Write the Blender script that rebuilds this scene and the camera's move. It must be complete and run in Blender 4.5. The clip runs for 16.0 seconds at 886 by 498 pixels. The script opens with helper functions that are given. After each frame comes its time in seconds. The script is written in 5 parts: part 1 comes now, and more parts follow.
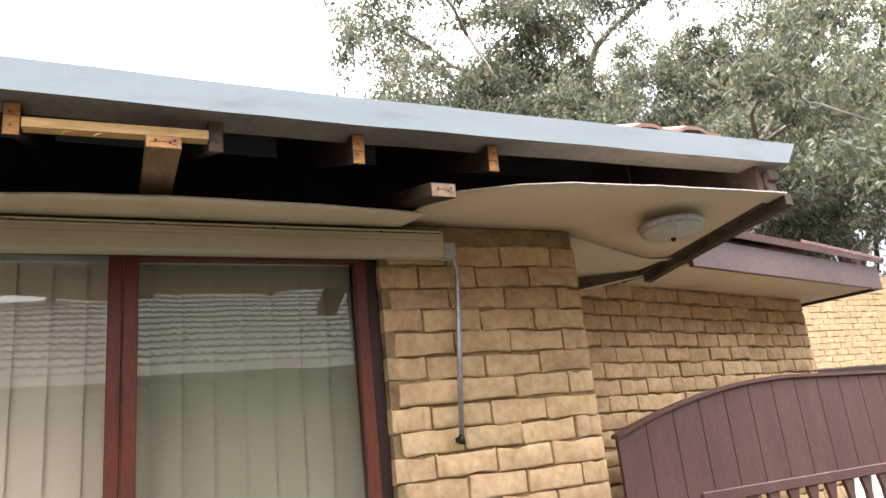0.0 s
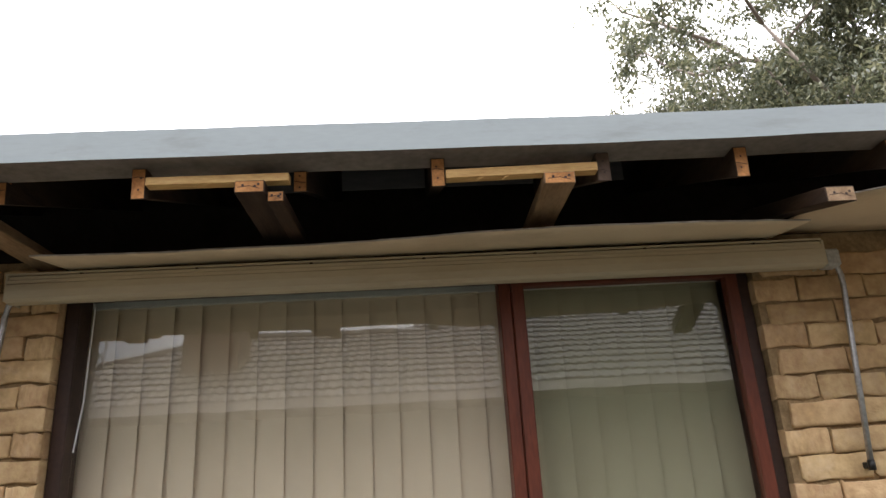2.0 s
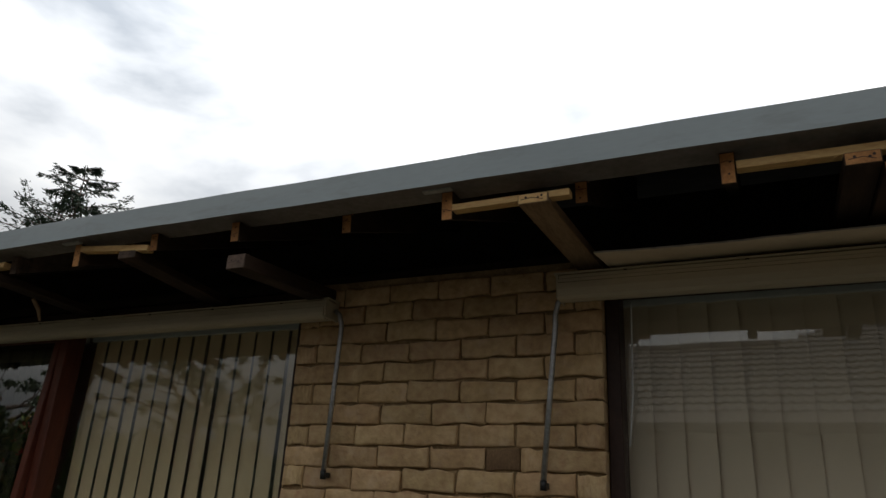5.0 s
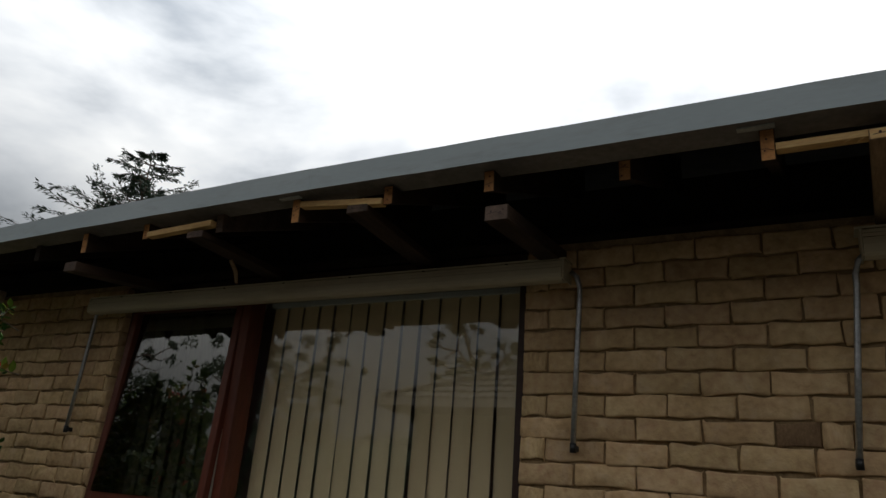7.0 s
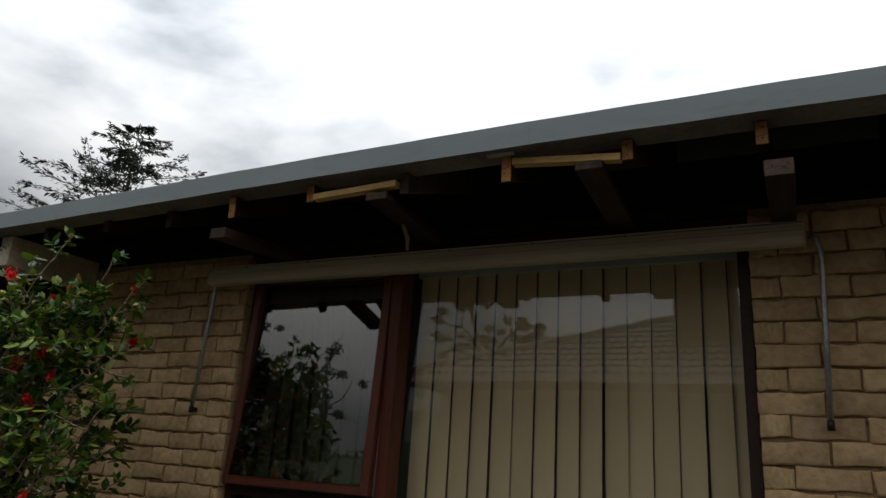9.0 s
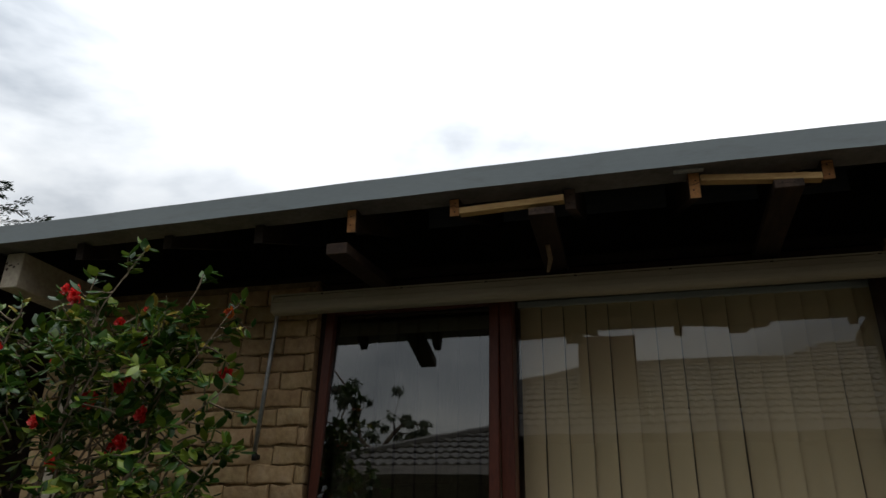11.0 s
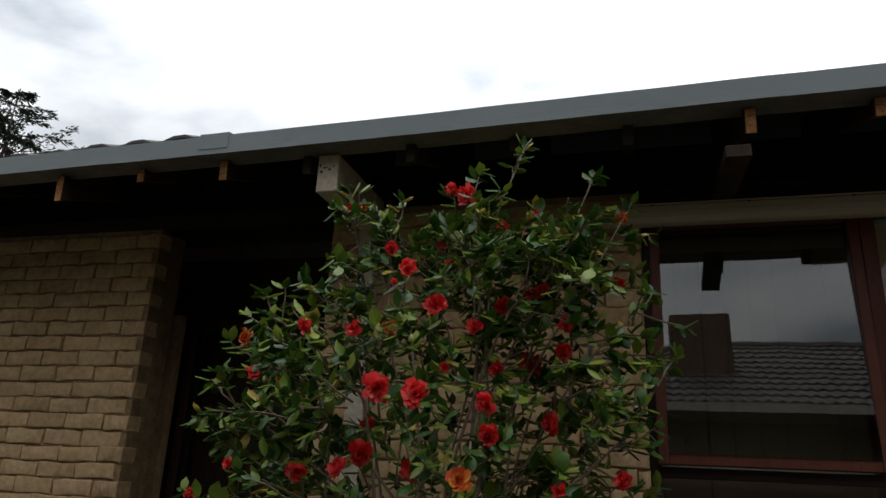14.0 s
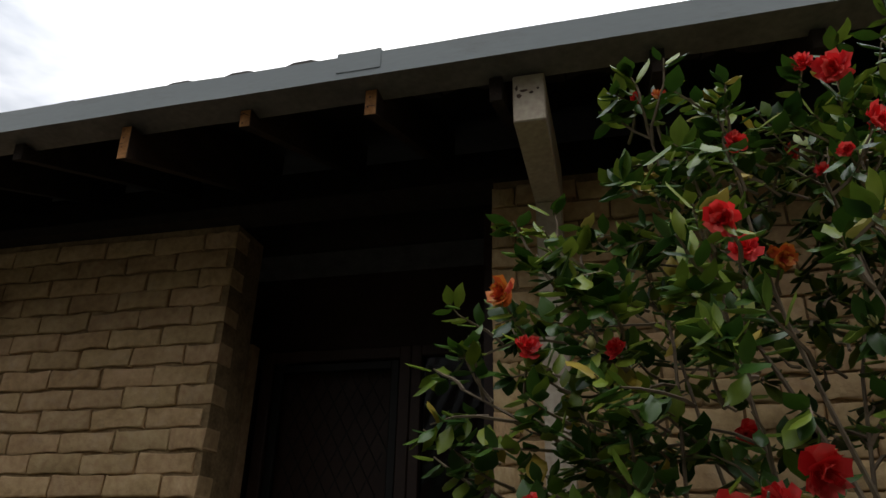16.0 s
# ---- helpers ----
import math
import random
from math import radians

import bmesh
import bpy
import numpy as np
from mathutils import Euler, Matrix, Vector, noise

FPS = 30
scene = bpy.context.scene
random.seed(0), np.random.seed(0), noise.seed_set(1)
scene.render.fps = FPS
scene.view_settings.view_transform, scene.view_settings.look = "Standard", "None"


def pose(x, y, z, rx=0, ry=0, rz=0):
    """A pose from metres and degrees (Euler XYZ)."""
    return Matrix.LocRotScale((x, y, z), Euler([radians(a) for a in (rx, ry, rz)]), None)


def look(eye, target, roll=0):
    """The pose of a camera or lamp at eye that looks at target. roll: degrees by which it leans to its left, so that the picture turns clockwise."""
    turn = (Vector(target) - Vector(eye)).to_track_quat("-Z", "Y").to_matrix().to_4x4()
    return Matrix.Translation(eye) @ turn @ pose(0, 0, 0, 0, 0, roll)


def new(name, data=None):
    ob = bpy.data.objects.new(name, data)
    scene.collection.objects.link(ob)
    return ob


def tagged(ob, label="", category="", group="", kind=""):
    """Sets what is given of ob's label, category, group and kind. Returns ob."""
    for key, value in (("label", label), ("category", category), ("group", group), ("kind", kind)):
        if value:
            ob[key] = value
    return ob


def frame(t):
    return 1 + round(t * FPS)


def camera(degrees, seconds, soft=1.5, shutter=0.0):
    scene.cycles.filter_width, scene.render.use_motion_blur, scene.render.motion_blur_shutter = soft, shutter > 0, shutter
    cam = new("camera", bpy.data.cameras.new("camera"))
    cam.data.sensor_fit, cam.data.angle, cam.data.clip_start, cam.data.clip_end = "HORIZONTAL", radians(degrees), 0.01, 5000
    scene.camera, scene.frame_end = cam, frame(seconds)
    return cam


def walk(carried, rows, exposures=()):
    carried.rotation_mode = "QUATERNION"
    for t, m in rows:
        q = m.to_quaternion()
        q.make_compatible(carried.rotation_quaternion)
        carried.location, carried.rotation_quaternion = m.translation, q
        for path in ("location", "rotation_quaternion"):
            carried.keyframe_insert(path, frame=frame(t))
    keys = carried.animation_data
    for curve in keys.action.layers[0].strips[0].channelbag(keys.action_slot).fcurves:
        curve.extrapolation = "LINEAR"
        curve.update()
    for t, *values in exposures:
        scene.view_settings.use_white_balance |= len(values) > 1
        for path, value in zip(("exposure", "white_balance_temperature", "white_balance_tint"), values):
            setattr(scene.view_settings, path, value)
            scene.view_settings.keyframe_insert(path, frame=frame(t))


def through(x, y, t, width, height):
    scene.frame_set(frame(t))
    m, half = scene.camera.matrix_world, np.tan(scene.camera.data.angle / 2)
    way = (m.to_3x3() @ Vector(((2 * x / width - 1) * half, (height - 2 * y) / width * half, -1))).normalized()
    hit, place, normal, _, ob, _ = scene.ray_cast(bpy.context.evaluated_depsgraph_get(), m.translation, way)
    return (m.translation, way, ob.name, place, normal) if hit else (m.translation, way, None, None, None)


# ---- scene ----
cam = camera(64.3, 16.0)
PATH = [
    (0, (0.188, 0.28, 1.805), (1.032, 2.011, 2.342), -6.1),
    (0.5, (0.149, 0.302, 1.793), (0.882, 2.063, 2.393), -6.6),
    (1, (0.063, 0.304, 1.797), (0.666, 2.105, 2.424), -5.8),
    (1.5, (-0.091, 0.31, 1.807), (0.282, 2.164, 2.457), -4.9),
    (2, (-0.142, 0.273, 1.817), (-0.063, 2.163, 2.467), -3.3),
    (2.5, (-0.188, 0.267, 1.817), (-0.316, 2.155, 2.466), -1.6),
    (3, (-0.193, 0.318, 1.801), (-0.71, 2.114, 2.514), 1.0),
    (3.5, (-0.269, 0.345, 1.798), (-1.075, 2.051, 2.462), 2.0),
    (3.7, (-0.327, 0.336, 1.804), (-1.119, 2.039, 2.492), 2.8),
    (5.8, (-1.243, 0.208, 1.748), (-2.082, 1.89, 2.432), 3.7),
    (6, (-1.304, 0.204, 1.739), (-2.192, 1.863, 2.418), 4.3),
    (6.5, (-1.543, 0.178, 1.681), (-2.397, 1.801, 2.48), 4.8),
    (7, (-1.758, 0.142, 1.691), (-2.682, 1.793, 2.339), 4.6),
    (7.5, (-1.991, 0.058, 1.688), (-2.84, 1.758, 2.313), 4.4),
    (8, (-2.243, 0.071, 1.667), (-3.133, 1.745, 2.304), 4.1),
    (8.5, (-2.491, 0.073, 1.687), (-3.404, 1.735, 2.323), 3.9),
    (9, (-2.707, -0.044, 1.659), (-3.585, 1.654, 2.247), 3.9),
    (9.5, (-2.941, -0.099, 1.636), (-3.825, 1.6, 2.213), 3.3),
    (9.7, (-3.056, -0.117, 1.619), (-3.928, 1.556, 2.283), 2.6),
    (11.8, (-4.281, -0.266, 1.498), (-4.545, 1.563, 2.263), 3.7),
    (12, (-4.322, -0.273, 1.52), (-4.585, 1.573, 2.243), 4.8),
    (12.5, (-4.568, -0.384, 1.511), (-4.921, 1.508, 2.057), 4.3),
    (13, (-4.846, -0.358, 1.489), (-5.426, 1.489, 1.991), 2.3),
    (13.5, (-5.14, -0.37, 1.458), (-5.668, 1.466, 2.051), 1.2),
    (14, (-5.399, -0.333, 1.433), (-5.932, 1.497, 2.038), 2.7),
    (14.5, (-5.7, -0.153, 1.397), (-6.294, 1.629, 2.085), 1.6),
    (15, (-6.019, -0.018, 1.337), (-6.512, 1.734, 2.164), 2.9),
    (15.5, (-6.263, 0.191, 1.308), (-6.751, 1.968, 2.085), 2.8),
    (16, (-6.497, 0.493, 1.326), (-6.955, 2.249, 2.167), 1.4),
]
EXPOSURES = [(0, 2.55, 6500, 15), (1, 2.32, 6550, 15), (2.5, 1.62, 6700, 13), (3.5, 0.8, 6700, 11), (6, -0.25, 6650, 8), (9.5, -0.2, 6650, 8), (12, -0.28, 6450, 8), (15, -0.08, 6650, 10), (16, -0.03, 6750, 11)]
walk(cam, [(t, look(eye, target, roll)) for t, eye, target, roll in PATH], EXPOSURES)

# ---- light ----

world = bpy.data.worlds.new("overcast_sky")
scene.world = world
world.use_nodes = True
wn, wl = world.node_tree.nodes, world.node_tree.links
wn.clear()
w_out = wn.new("ShaderNodeOutputWorld")
w_bg = wn.new("ShaderNodeBackground")
w_sky = wn.new("ShaderNodeTexSky")
w_sky.sky_type = "NISHITA"
w_sky.sun_disc = False
w_sky.sun_elevation, w_sky.sun_rotation = radians(40), radians(15)
w_coord = wn.new("ShaderNodeTexCoord")
w_map = wn.new("ShaderNodeMapping")
w_map.inputs["Scale"].default_value = (1.0, 1.0, 2.2)
w_map.inputs["Location"].default_value = (3.1, 1.7, 0.4)
w_n1 = wn.new("ShaderNodeTexNoise")
w_n1.inputs["Scale"].default_value, w_n1.inputs["Detail"].default_value = 2.3, 6.0
w_n1.inputs["Roughness"].default_value, w_n1.inputs["Distortion"].default_value = 0.52, 0.25
w_r1 = wn.new("ShaderNodeValToRGB")
w_r1.color_ramp.elements[0].position, w_r1.color_ramp.elements[0].color = 0.36, (0.44, 0.48, 0.54, 1)
w_r1.color_ramp.elements[1].position, w_r1.color_ramp.elements[1].color = 0.66, (1.25, 1.25, 1.25, 1)
w_mid = w_r1.color_ramp.elements.new(0.48)
w_mid.color = (0.80, 0.83, 0.88, 1)
w_gain = wn.new("ShaderNodeMix")
w_gain.data_type, w_gain.blend_type = "RGBA", "MIX"
w_gain.inputs["Factor"].default_value = 0.93
w_dim = wn.new("ShaderNodeVectorMath")
w_dim.operation = "SCALE"
w_dim.inputs["Scale"].default_value = 0.12
wl.new(w_coord.outputs["Generated"], w_map.inputs["Vector"])
wl.new(w_map.outputs["Vector"], w_n1.inputs["Vector"])
wl.new(w_n1.outputs["Fac"], w_r1.inputs["Fac"])
wl.new(w_sky.outputs["Color"], w_dim.inputs[0])
wl.new(w_dim.outputs["Vector"], w_gain.inputs["A"])
wl.new(w_r1.outputs["Color"], w_gain.inputs["B"])
# The cloud is brightest round the hidden sun, behind the house.
w_dot = wn.new("ShaderNodeVectorMath")
w_dot.operation = "DOT_PRODUCT"
w_dot.inputs[1].default_value = Vector((0.22, 0.74, 0.64)).normalized()
w_glow = wn.new("ShaderNodeMapRange")
w_glow.interpolation_type = "SMOOTHSTEP"
w_glow.inputs["From Min"].default_value, w_glow.inputs["From Max"].default_value = -0.75, 1.0
w_glow.inputs["To Min"].default_value, w_glow.inputs["To Max"].default_value = 0.80, 0.98
w_lit = wn.new("ShaderNodeVectorMath")
w_lit.operation = "SCALE"
wl.new(w_coord.outputs["Generated"], w_dot.inputs[0])
wl.new(w_dot.outputs["Value"], w_glow.inputs["Value"])
wl.new(w_gain.outputs["Result"], w_lit.inputs[0])
# Overcast sky: brighter overhead than at the horizon.
w_sep = wn.new("ShaderNodeSeparateXYZ")
w_high = wn.new("ShaderNodeValToRGB")
w_high.color_ramp.elements[0].position, w_high.color_ramp.elements[0].color = 0.0, (0.12, 0.12, 0.12, 1)
w_high.color_ramp.elements[1].position, w_high.color_ramp.elements[1].color = 1.0, (2.5, 2.5, 2.5, 1)
for at, level in ((0.22, 0.28), (0.36, 0.78), (0.50, 1.06), (0.68, 1.40), (0.84, 2.0)):
    w_high.color_ramp.elements.new(at).color = (level, level, level, 1)
w_both = wn.new("ShaderNodeMath")
w_both.operation = "MULTIPLY"
wl.new(w_coord.outputs["Generated"], w_sep.inputs[0])
wl.new(w_sep.outputs["Z"], w_high.inputs["Fac"])
wl.new(w_glow.outputs["Result"], w_both.inputs[0])
wl.new(w_high.outputs["Color"], w_both.inputs[1])
w_side = wn.new("ShaderNodeMapRange")
w_side.interpolation_type = "SMOOTHSTEP"
w_side.inputs["From Min"].default_value, w_side.inputs["From Max"].default_value = -0.1, -0.8
w_side.inputs["To Min"].default_value, w_side.inputs["To Max"].default_value = 0.0, 0.38
w_dull = wn.new("ShaderNodeMath")
w_dull.operation = "SUBTRACT"
w_dull.inputs[0].default_value = 1.0
w_thin = wn.new("ShaderNodeMath")
w_thin.operation = "MULTIPLY"
wl.new(w_sep.outputs["Y"], w_side.inputs["Value"])
wl.new(w_side.outputs["Result"], w_dull.inputs[1])
wl.new(w_both.outputs["Value"], w_thin.inputs[0])
wl.new(w_dull.outputs["Value"], w_thin.inputs[1])
wl.new(w_thin.outputs["Value"], w_lit.inputs["Scale"])
wl.new(w_lit.outputs["Vector"], w_bg.inputs["Color"])
w_bg.inputs["Strength"].default_value = 1.45
wl.new(w_bg.outputs["Background"], w_out.inputs["Surface"])

sun = new("sun", bpy.data.lights.new("sun", "SUN"))
sun.data.energy, sun.data.angle, sun.data.color = 0.5, radians(30), (1.0, 0.97, 0.92)
sun.matrix_world = look((11, 37, 32), (0, 0, 0))


# ---- materials ----
def rgba(c):
    return (c[0], c[1], c[2], 1.0)


def surf(name, c1, c2, scale=6.0, rough=0.7, bump=0.15, fine=60.0, stretch=(1, 1, 1), metal=0.0, vary=0.0,
         stain=None, stain_scale=2.0, stain_amount=0.4, spec=0.4, hue=0.0, depth=0.003, grain_amount=0.45):
    """Two-scale surface: broad mottling c1 to c2, fine grain, optional stains, bump from the grain."""
    m = bpy.data.materials.new(name)
    m.use_nodes = True
    n, l = m.node_tree.nodes, m.node_tree.links
    b = n["Principled BSDF"]
    co = n.new("ShaderNodeTexCoord")
    mp = n.new("ShaderNodeMapping")
    mp.inputs["Scale"].default_value = stretch
    l.new(co.outputs["Object"], mp.inputs["Vector"])
    src = mp.outputs["Vector"]
    info = n.new("ShaderNodeObjectInfo")
    if vary > 0:
        sh = n.new("ShaderNodeVectorMath")
        sh.operation = "ADD"
        mul = n.new("ShaderNodeVectorMath")
        mul.operation = "SCALE"
        mul.inputs[0].default_value = (37.0, 53.0, 71.0)
        l.new(info.outputs["Random"], mul.inputs["Scale"])
        l.new(src, sh.inputs[0])
        l.new(mul.outputs["Vector"], sh.inputs[1])
        src = sh.outputs["Vector"]
    n1 = n.new("ShaderNodeTexNoise")
    n1.inputs["Scale"].default_value, n1.inputs["Detail"].default_value = scale, 5.0
    n2 = n.new("ShaderNodeTexNoise")
    n2.inputs["Scale"].default_value, n2.inputs["Detail"].default_value = fine, 4.0
    l.new(src, n1.inputs["Vector"])
    l.new(src, n2.inputs["Vector"])
    mix = n.new("ShaderNodeMix")
    mix.data_type = "RGBA"
    mix.inputs["A"].default_value, mix.inputs["B"].default_value = rgba(c1), rgba(c2)
    ramp = n.new("ShaderNodeMapRange")
    ramp.inputs["From Min"].default_value, ramp.inputs["From Max"].default_value = 0.32, 0.68
    l.new(n1.outputs["Fac"], ramp.inputs["Value"])
    l.new(ramp.outputs["Result"], mix.inputs["Factor"])
    grain = n.new("ShaderNodeMix")
    grain.data_type, grain.blend_type = "RGBA", "OVERLAY"
    grain.inputs["Factor"].default_value = grain_amount
    l.new(mix.outputs["Result"], grain.inputs["A"])
    bw = n.new("ShaderNodeCombineColor")
    for ch in ("Red", "Green", "Blue"):
        l.new(n2.outputs["Fac"], bw.inputs[ch])
    l.new(bw.outputs["Color"], grain.inputs["B"])
    col = grain.outputs["Result"]
    if stain:
        n3 = n.new("ShaderNodeTexNoise")
        n3.inputs["Scale"].default_value, n3.inputs["Detail"].default_value = stain_scale, 7.0
        n3.inputs["Roughness"].default_value = 0.68
        l.new(src, n3.inputs["Vector"])
        r3 = n.new("ShaderNodeMapRange")
        r3.inputs["From Min"].default_value, r3.inputs["From Max"].default_value = 0.53, 0.72
        r3.inputs["To Max"].default_value = stain_amount
        l.new(n3.outputs["Fac"], r3.inputs["Value"])
        sm = n.new("ShaderNodeMix")
        sm.data_type = "RGBA"
        sm.inputs["B"].default_value = rgba(stain)
        l.new(r3.outputs["Result"], sm.inputs["Factor"])
        l.new(col, sm.inputs["A"])
        col = sm.outputs["Result"]
    if vary > 0:
        hsv = n.new("ShaderNodeHueSaturation")
        vr = n.new("ShaderNodeMapRange")
        vr.inputs["To Min"].default_value, vr.inputs["To Max"].default_value = 1 - vary, 1 + vary
        l.new(info.outputs["Random"], vr.inputs["Value"])
        l.new(vr.outputs["Result"], hsv.inputs["Value"])
        if hue > 0:
            ml = n.new("ShaderNodeMath")
            ml.operation = "MULTIPLY"
            ml.inputs[1].default_value = 7.31
            fr = n.new("ShaderNodeMath")
            fr.operation = "FRACT"
            hr = n.new("ShaderNodeMapRange")
            hr.inputs["To Min"].default_value, hr.inputs["To Max"].default_value = 0.5 - hue, 0.5 + hue
            l.new(info.outputs["Random"], ml.inputs[0])
            l.new(ml.outputs["Value"], fr.inputs[0])
            l.new(fr.outputs["Value"], hr.inputs["Value"])
            l.new(hr.outputs["Result"], hsv.inputs["Hue"])
        l.new(col, hsv.inputs["Color"])
        col = hsv.outputs["Color"]
    l.new(col, b.inputs["Base Color"])
    rr = n.new("ShaderNodeMapRange")
    rr.inputs["To Min"].default_value, rr.inputs["To Max"].default_value = max(0.02, rough - 0.12), min(1.0, rough + 0.12)
    l.new(n1.outputs["Fac"], rr.inputs["Value"])
    l.new(rr.outputs["Result"], b.inputs["Roughness"])
    b.inputs["Metallic"].default_value = metal
    b.inputs["Specular IOR Level"].default_value = spec
    if bump > 0:
        bp = n.new("ShaderNodeBump")
        bp.inputs["Strength"].default_value, bp.inputs["Distance"].default_value = bump, depth
        l.new(n2.outputs["Fac"], bp.inputs["Height"])
        l.new(bp.outputs["Normal"], b.inputs["Normal"])
    return m


def glass_mat(name, tint, rough=0.0, gloss=0.05):
    """Window glass: clear through, with Fresnel gloss from both faces of the sheet."""
    m = bpy.data.materials.new(name)
    m.use_nodes = True
    n, l = m.node_tree.nodes, m.node_tree.links
    n.clear()
    out = n.new("ShaderNodeOutputMaterial")
    # Schlick's gloss: weak face on, strong at a grazing angle.
    lw = n.new("ShaderNodeLayerWeight")
    lw.inputs["Blend"].default_value = 0.5
    pw = n.new("ShaderNodeMath")
    pw.operation = "POWER"
    pw.inputs[1].default_value = 5.0
    l.new(lw.outputs["Facing"], pw.inputs[0])
    fres = n.new("ShaderNodeMapRange")
    fres.inputs["To Min"].default_value, fres.inputs["To Max"].default_value = gloss, 0.85
    l.new(pw.outputs["Value"], fres.inputs["Value"])
    gl = n.new("ShaderNodeBsdfGlossy")
    gl.inputs["Roughness"].default_value = rough
    co = n.new("ShaderNodeTexCoord")
    nz = n.new("ShaderNodeTexNoise")
    nz.inputs["Scale"].default_value = 2.2
    bp = n.new("ShaderNodeBump")
    bp.inputs["Strength"].default_value, bp.inputs["Distance"].default_value = 0.06, 0.01
    l.new(co.outputs["Object"], nz.inputs["Vector"])
    l.new(nz.outputs["Fac"], bp.inputs["Height"])
    l.new(bp.outputs["Normal"], gl.inputs["Normal"])
    tr = n.new("ShaderNodeBsdfTransparent")
    tr.inputs["Color"].default_value = rgba(tint)
    mx = n.new("ShaderNodeMixShader")
    l.new(fres.outputs["Result"], mx.inputs["Fac"])
    l.new(tr.outputs["BSDF"], mx.inputs[1])
    l.new(gl.outputs["BSDF"], mx.inputs[2])
    l.new(mx.outputs["Shader"], out.inputs["Surface"])
    return m


M_BRICK = surf("tan_brick", (0.66, 0.458, 0.252), (0.515, 0.342, 0.174), 8, 0.88, 0.9, 34, vary=0.12, hue=0.005,
               stain=(0.66, 0.50, 0.33), stain_scale=14, stain_amount=0.5, spec=0.2, depth=0.007)
M_BRICK_DARK = surf("burnt_brick", (0.24, 0.15, 0.08), (0.18, 0.11, 0.06), 9, 0.88, 0.5, 90, spec=0.2)
M_MORTAR = surf("mortar", (0.36, 0.25, 0.135), (0.22, 0.15, 0.08), 16, 0.95, 0.9, 60, spec=0.1, depth=0.006)
M_GUTTER = surf("gutter_paint", (0.264, 0.298, 0.304), (0.236, 0.270, 0.278), 3, 0.42, 0.03, 40, grain_amount=0.08,
                stain=(0.15, 0.15, 0.135), stain_scale=5.5, stain_amount=0.42, stretch=(0.6, 2.5, 2.5))
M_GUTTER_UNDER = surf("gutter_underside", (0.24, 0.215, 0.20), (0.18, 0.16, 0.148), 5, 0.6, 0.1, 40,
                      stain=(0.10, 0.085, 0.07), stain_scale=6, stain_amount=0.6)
# Old timber for rafters and bearers, darkened to hold the shade of the eave.
M_OLD_WOOD = surf("old_rafter_wood_with_eave_shade", (0.052, 0.027, 0.014), (0.028, 0.016, 0.010), 7, 0.82, 0.4, 45, stretch=(3, 0.5, 3),
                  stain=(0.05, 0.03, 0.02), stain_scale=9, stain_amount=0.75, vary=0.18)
# Roof lining: the blackness of the open eave is in this colour.
M_SHADED_WOOD = surf("roof_timber_with_eave_shade", (0.035, 0.024, 0.018), (0.022, 0.016, 0.012), 7, 0.9, 0.3, 45, stretch=(1, 0.3, 1))
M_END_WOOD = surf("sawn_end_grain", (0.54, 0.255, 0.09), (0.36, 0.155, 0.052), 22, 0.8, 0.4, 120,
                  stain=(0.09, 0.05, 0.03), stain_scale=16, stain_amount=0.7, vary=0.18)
M_NEW_WOOD = surf("new_pine", (0.72, 0.47, 0.20), (0.60, 0.365, 0.14), 10, 0.7, 0.25, 60, stretch=(0.6, 4, 4),
                  stain=(0.40, 0.20, 0.07), stain_scale=5, stain_amount=0.4)
M_GREY_WOOD = surf("grey_old_wood", (0.13, 0.085, 0.06), (0.075, 0.05, 0.037), 14, 0.9, 0.5, 60,
                   stain=(0.02, 0.015, 0.012), stain_scale=10, stain_amount=0.8)
# Rafters at the left: eave shade painted into the wood colour.
M_RAFTER_SHADE = surf("left_rafter_wood_with_shade", (0.045, 0.03, 0.022), (0.026, 0.018, 0.014), 14, 0.9, 0.5, 60)
M_NAIL = surf("rusty_nail", (0.06, 0.03, 0.02), (0.03, 0.018, 0.014), 60, 0.7, 0.2, 200)
M_SOFFIT = surf("cream_soffit_sheet", (0.80, 0.66, 0.475), (0.74, 0.60, 0.42), 2.2, 0.85, 0.05, 60, grain_amount=0.1,
                stain=(0.40, 0.29, 0.18), stain_scale=1.8, stain_amount=0.35)
M_SHEET_EDGE = surf("broken_sheet_edge", (0.55, 0.50, 0.44), (0.35, 0.30, 0.26), 30, 0.9, 0.4, 120)
M_AWNING = surf("beige_awning_metal", (0.60, 0.52, 0.37), (0.54, 0.465, 0.325), 2.5, 0.5, 0.03, 40, grain_amount=0.12,
                stain=(0.34, 0.25, 0.14), stain_scale=3, stain_amount=0.3, stretch=(0.5, 2, 2))
M_STEEL = surf("galvanised_steel", (0.55, 0.56, 0.57), (0.42, 0.43, 0.44), 14, 0.38, 0.05, 80, metal=0.85)
M_BLACK = surf("black_metal", (0.02, 0.02, 0.02), (0.012, 0.012, 0.012), 10, 0.4, 0.1, 80)
M_FRAME = surf("red_brown_window_paint", (0.160, 0.042, 0.022), (0.115, 0.030, 0.016), 5, 0.45, 0.12, 50, stretch=(2, 2, 0.4),
               stain=(0.05, 0.018, 0.012), stain_scale=4, stain_amount=0.4)
# Dark timber paint; in the recess and over the windows it also stands for shade.
M_FRAME_DARK = surf("dark_timber_paint_and_shade", (0.050, 0.025, 0.017), (0.033, 0.017, 0.012), 5, 0.5, 0.12, 50)
M_BLIND = surf("beige_blind_fabric", (0.86, 0.735, 0.57), (0.81, 0.685, 0.525), 3, 0.9, 0.1, 150, stretch=(1, 1, 0.3), vary=0.04, grain_amount=0.15)
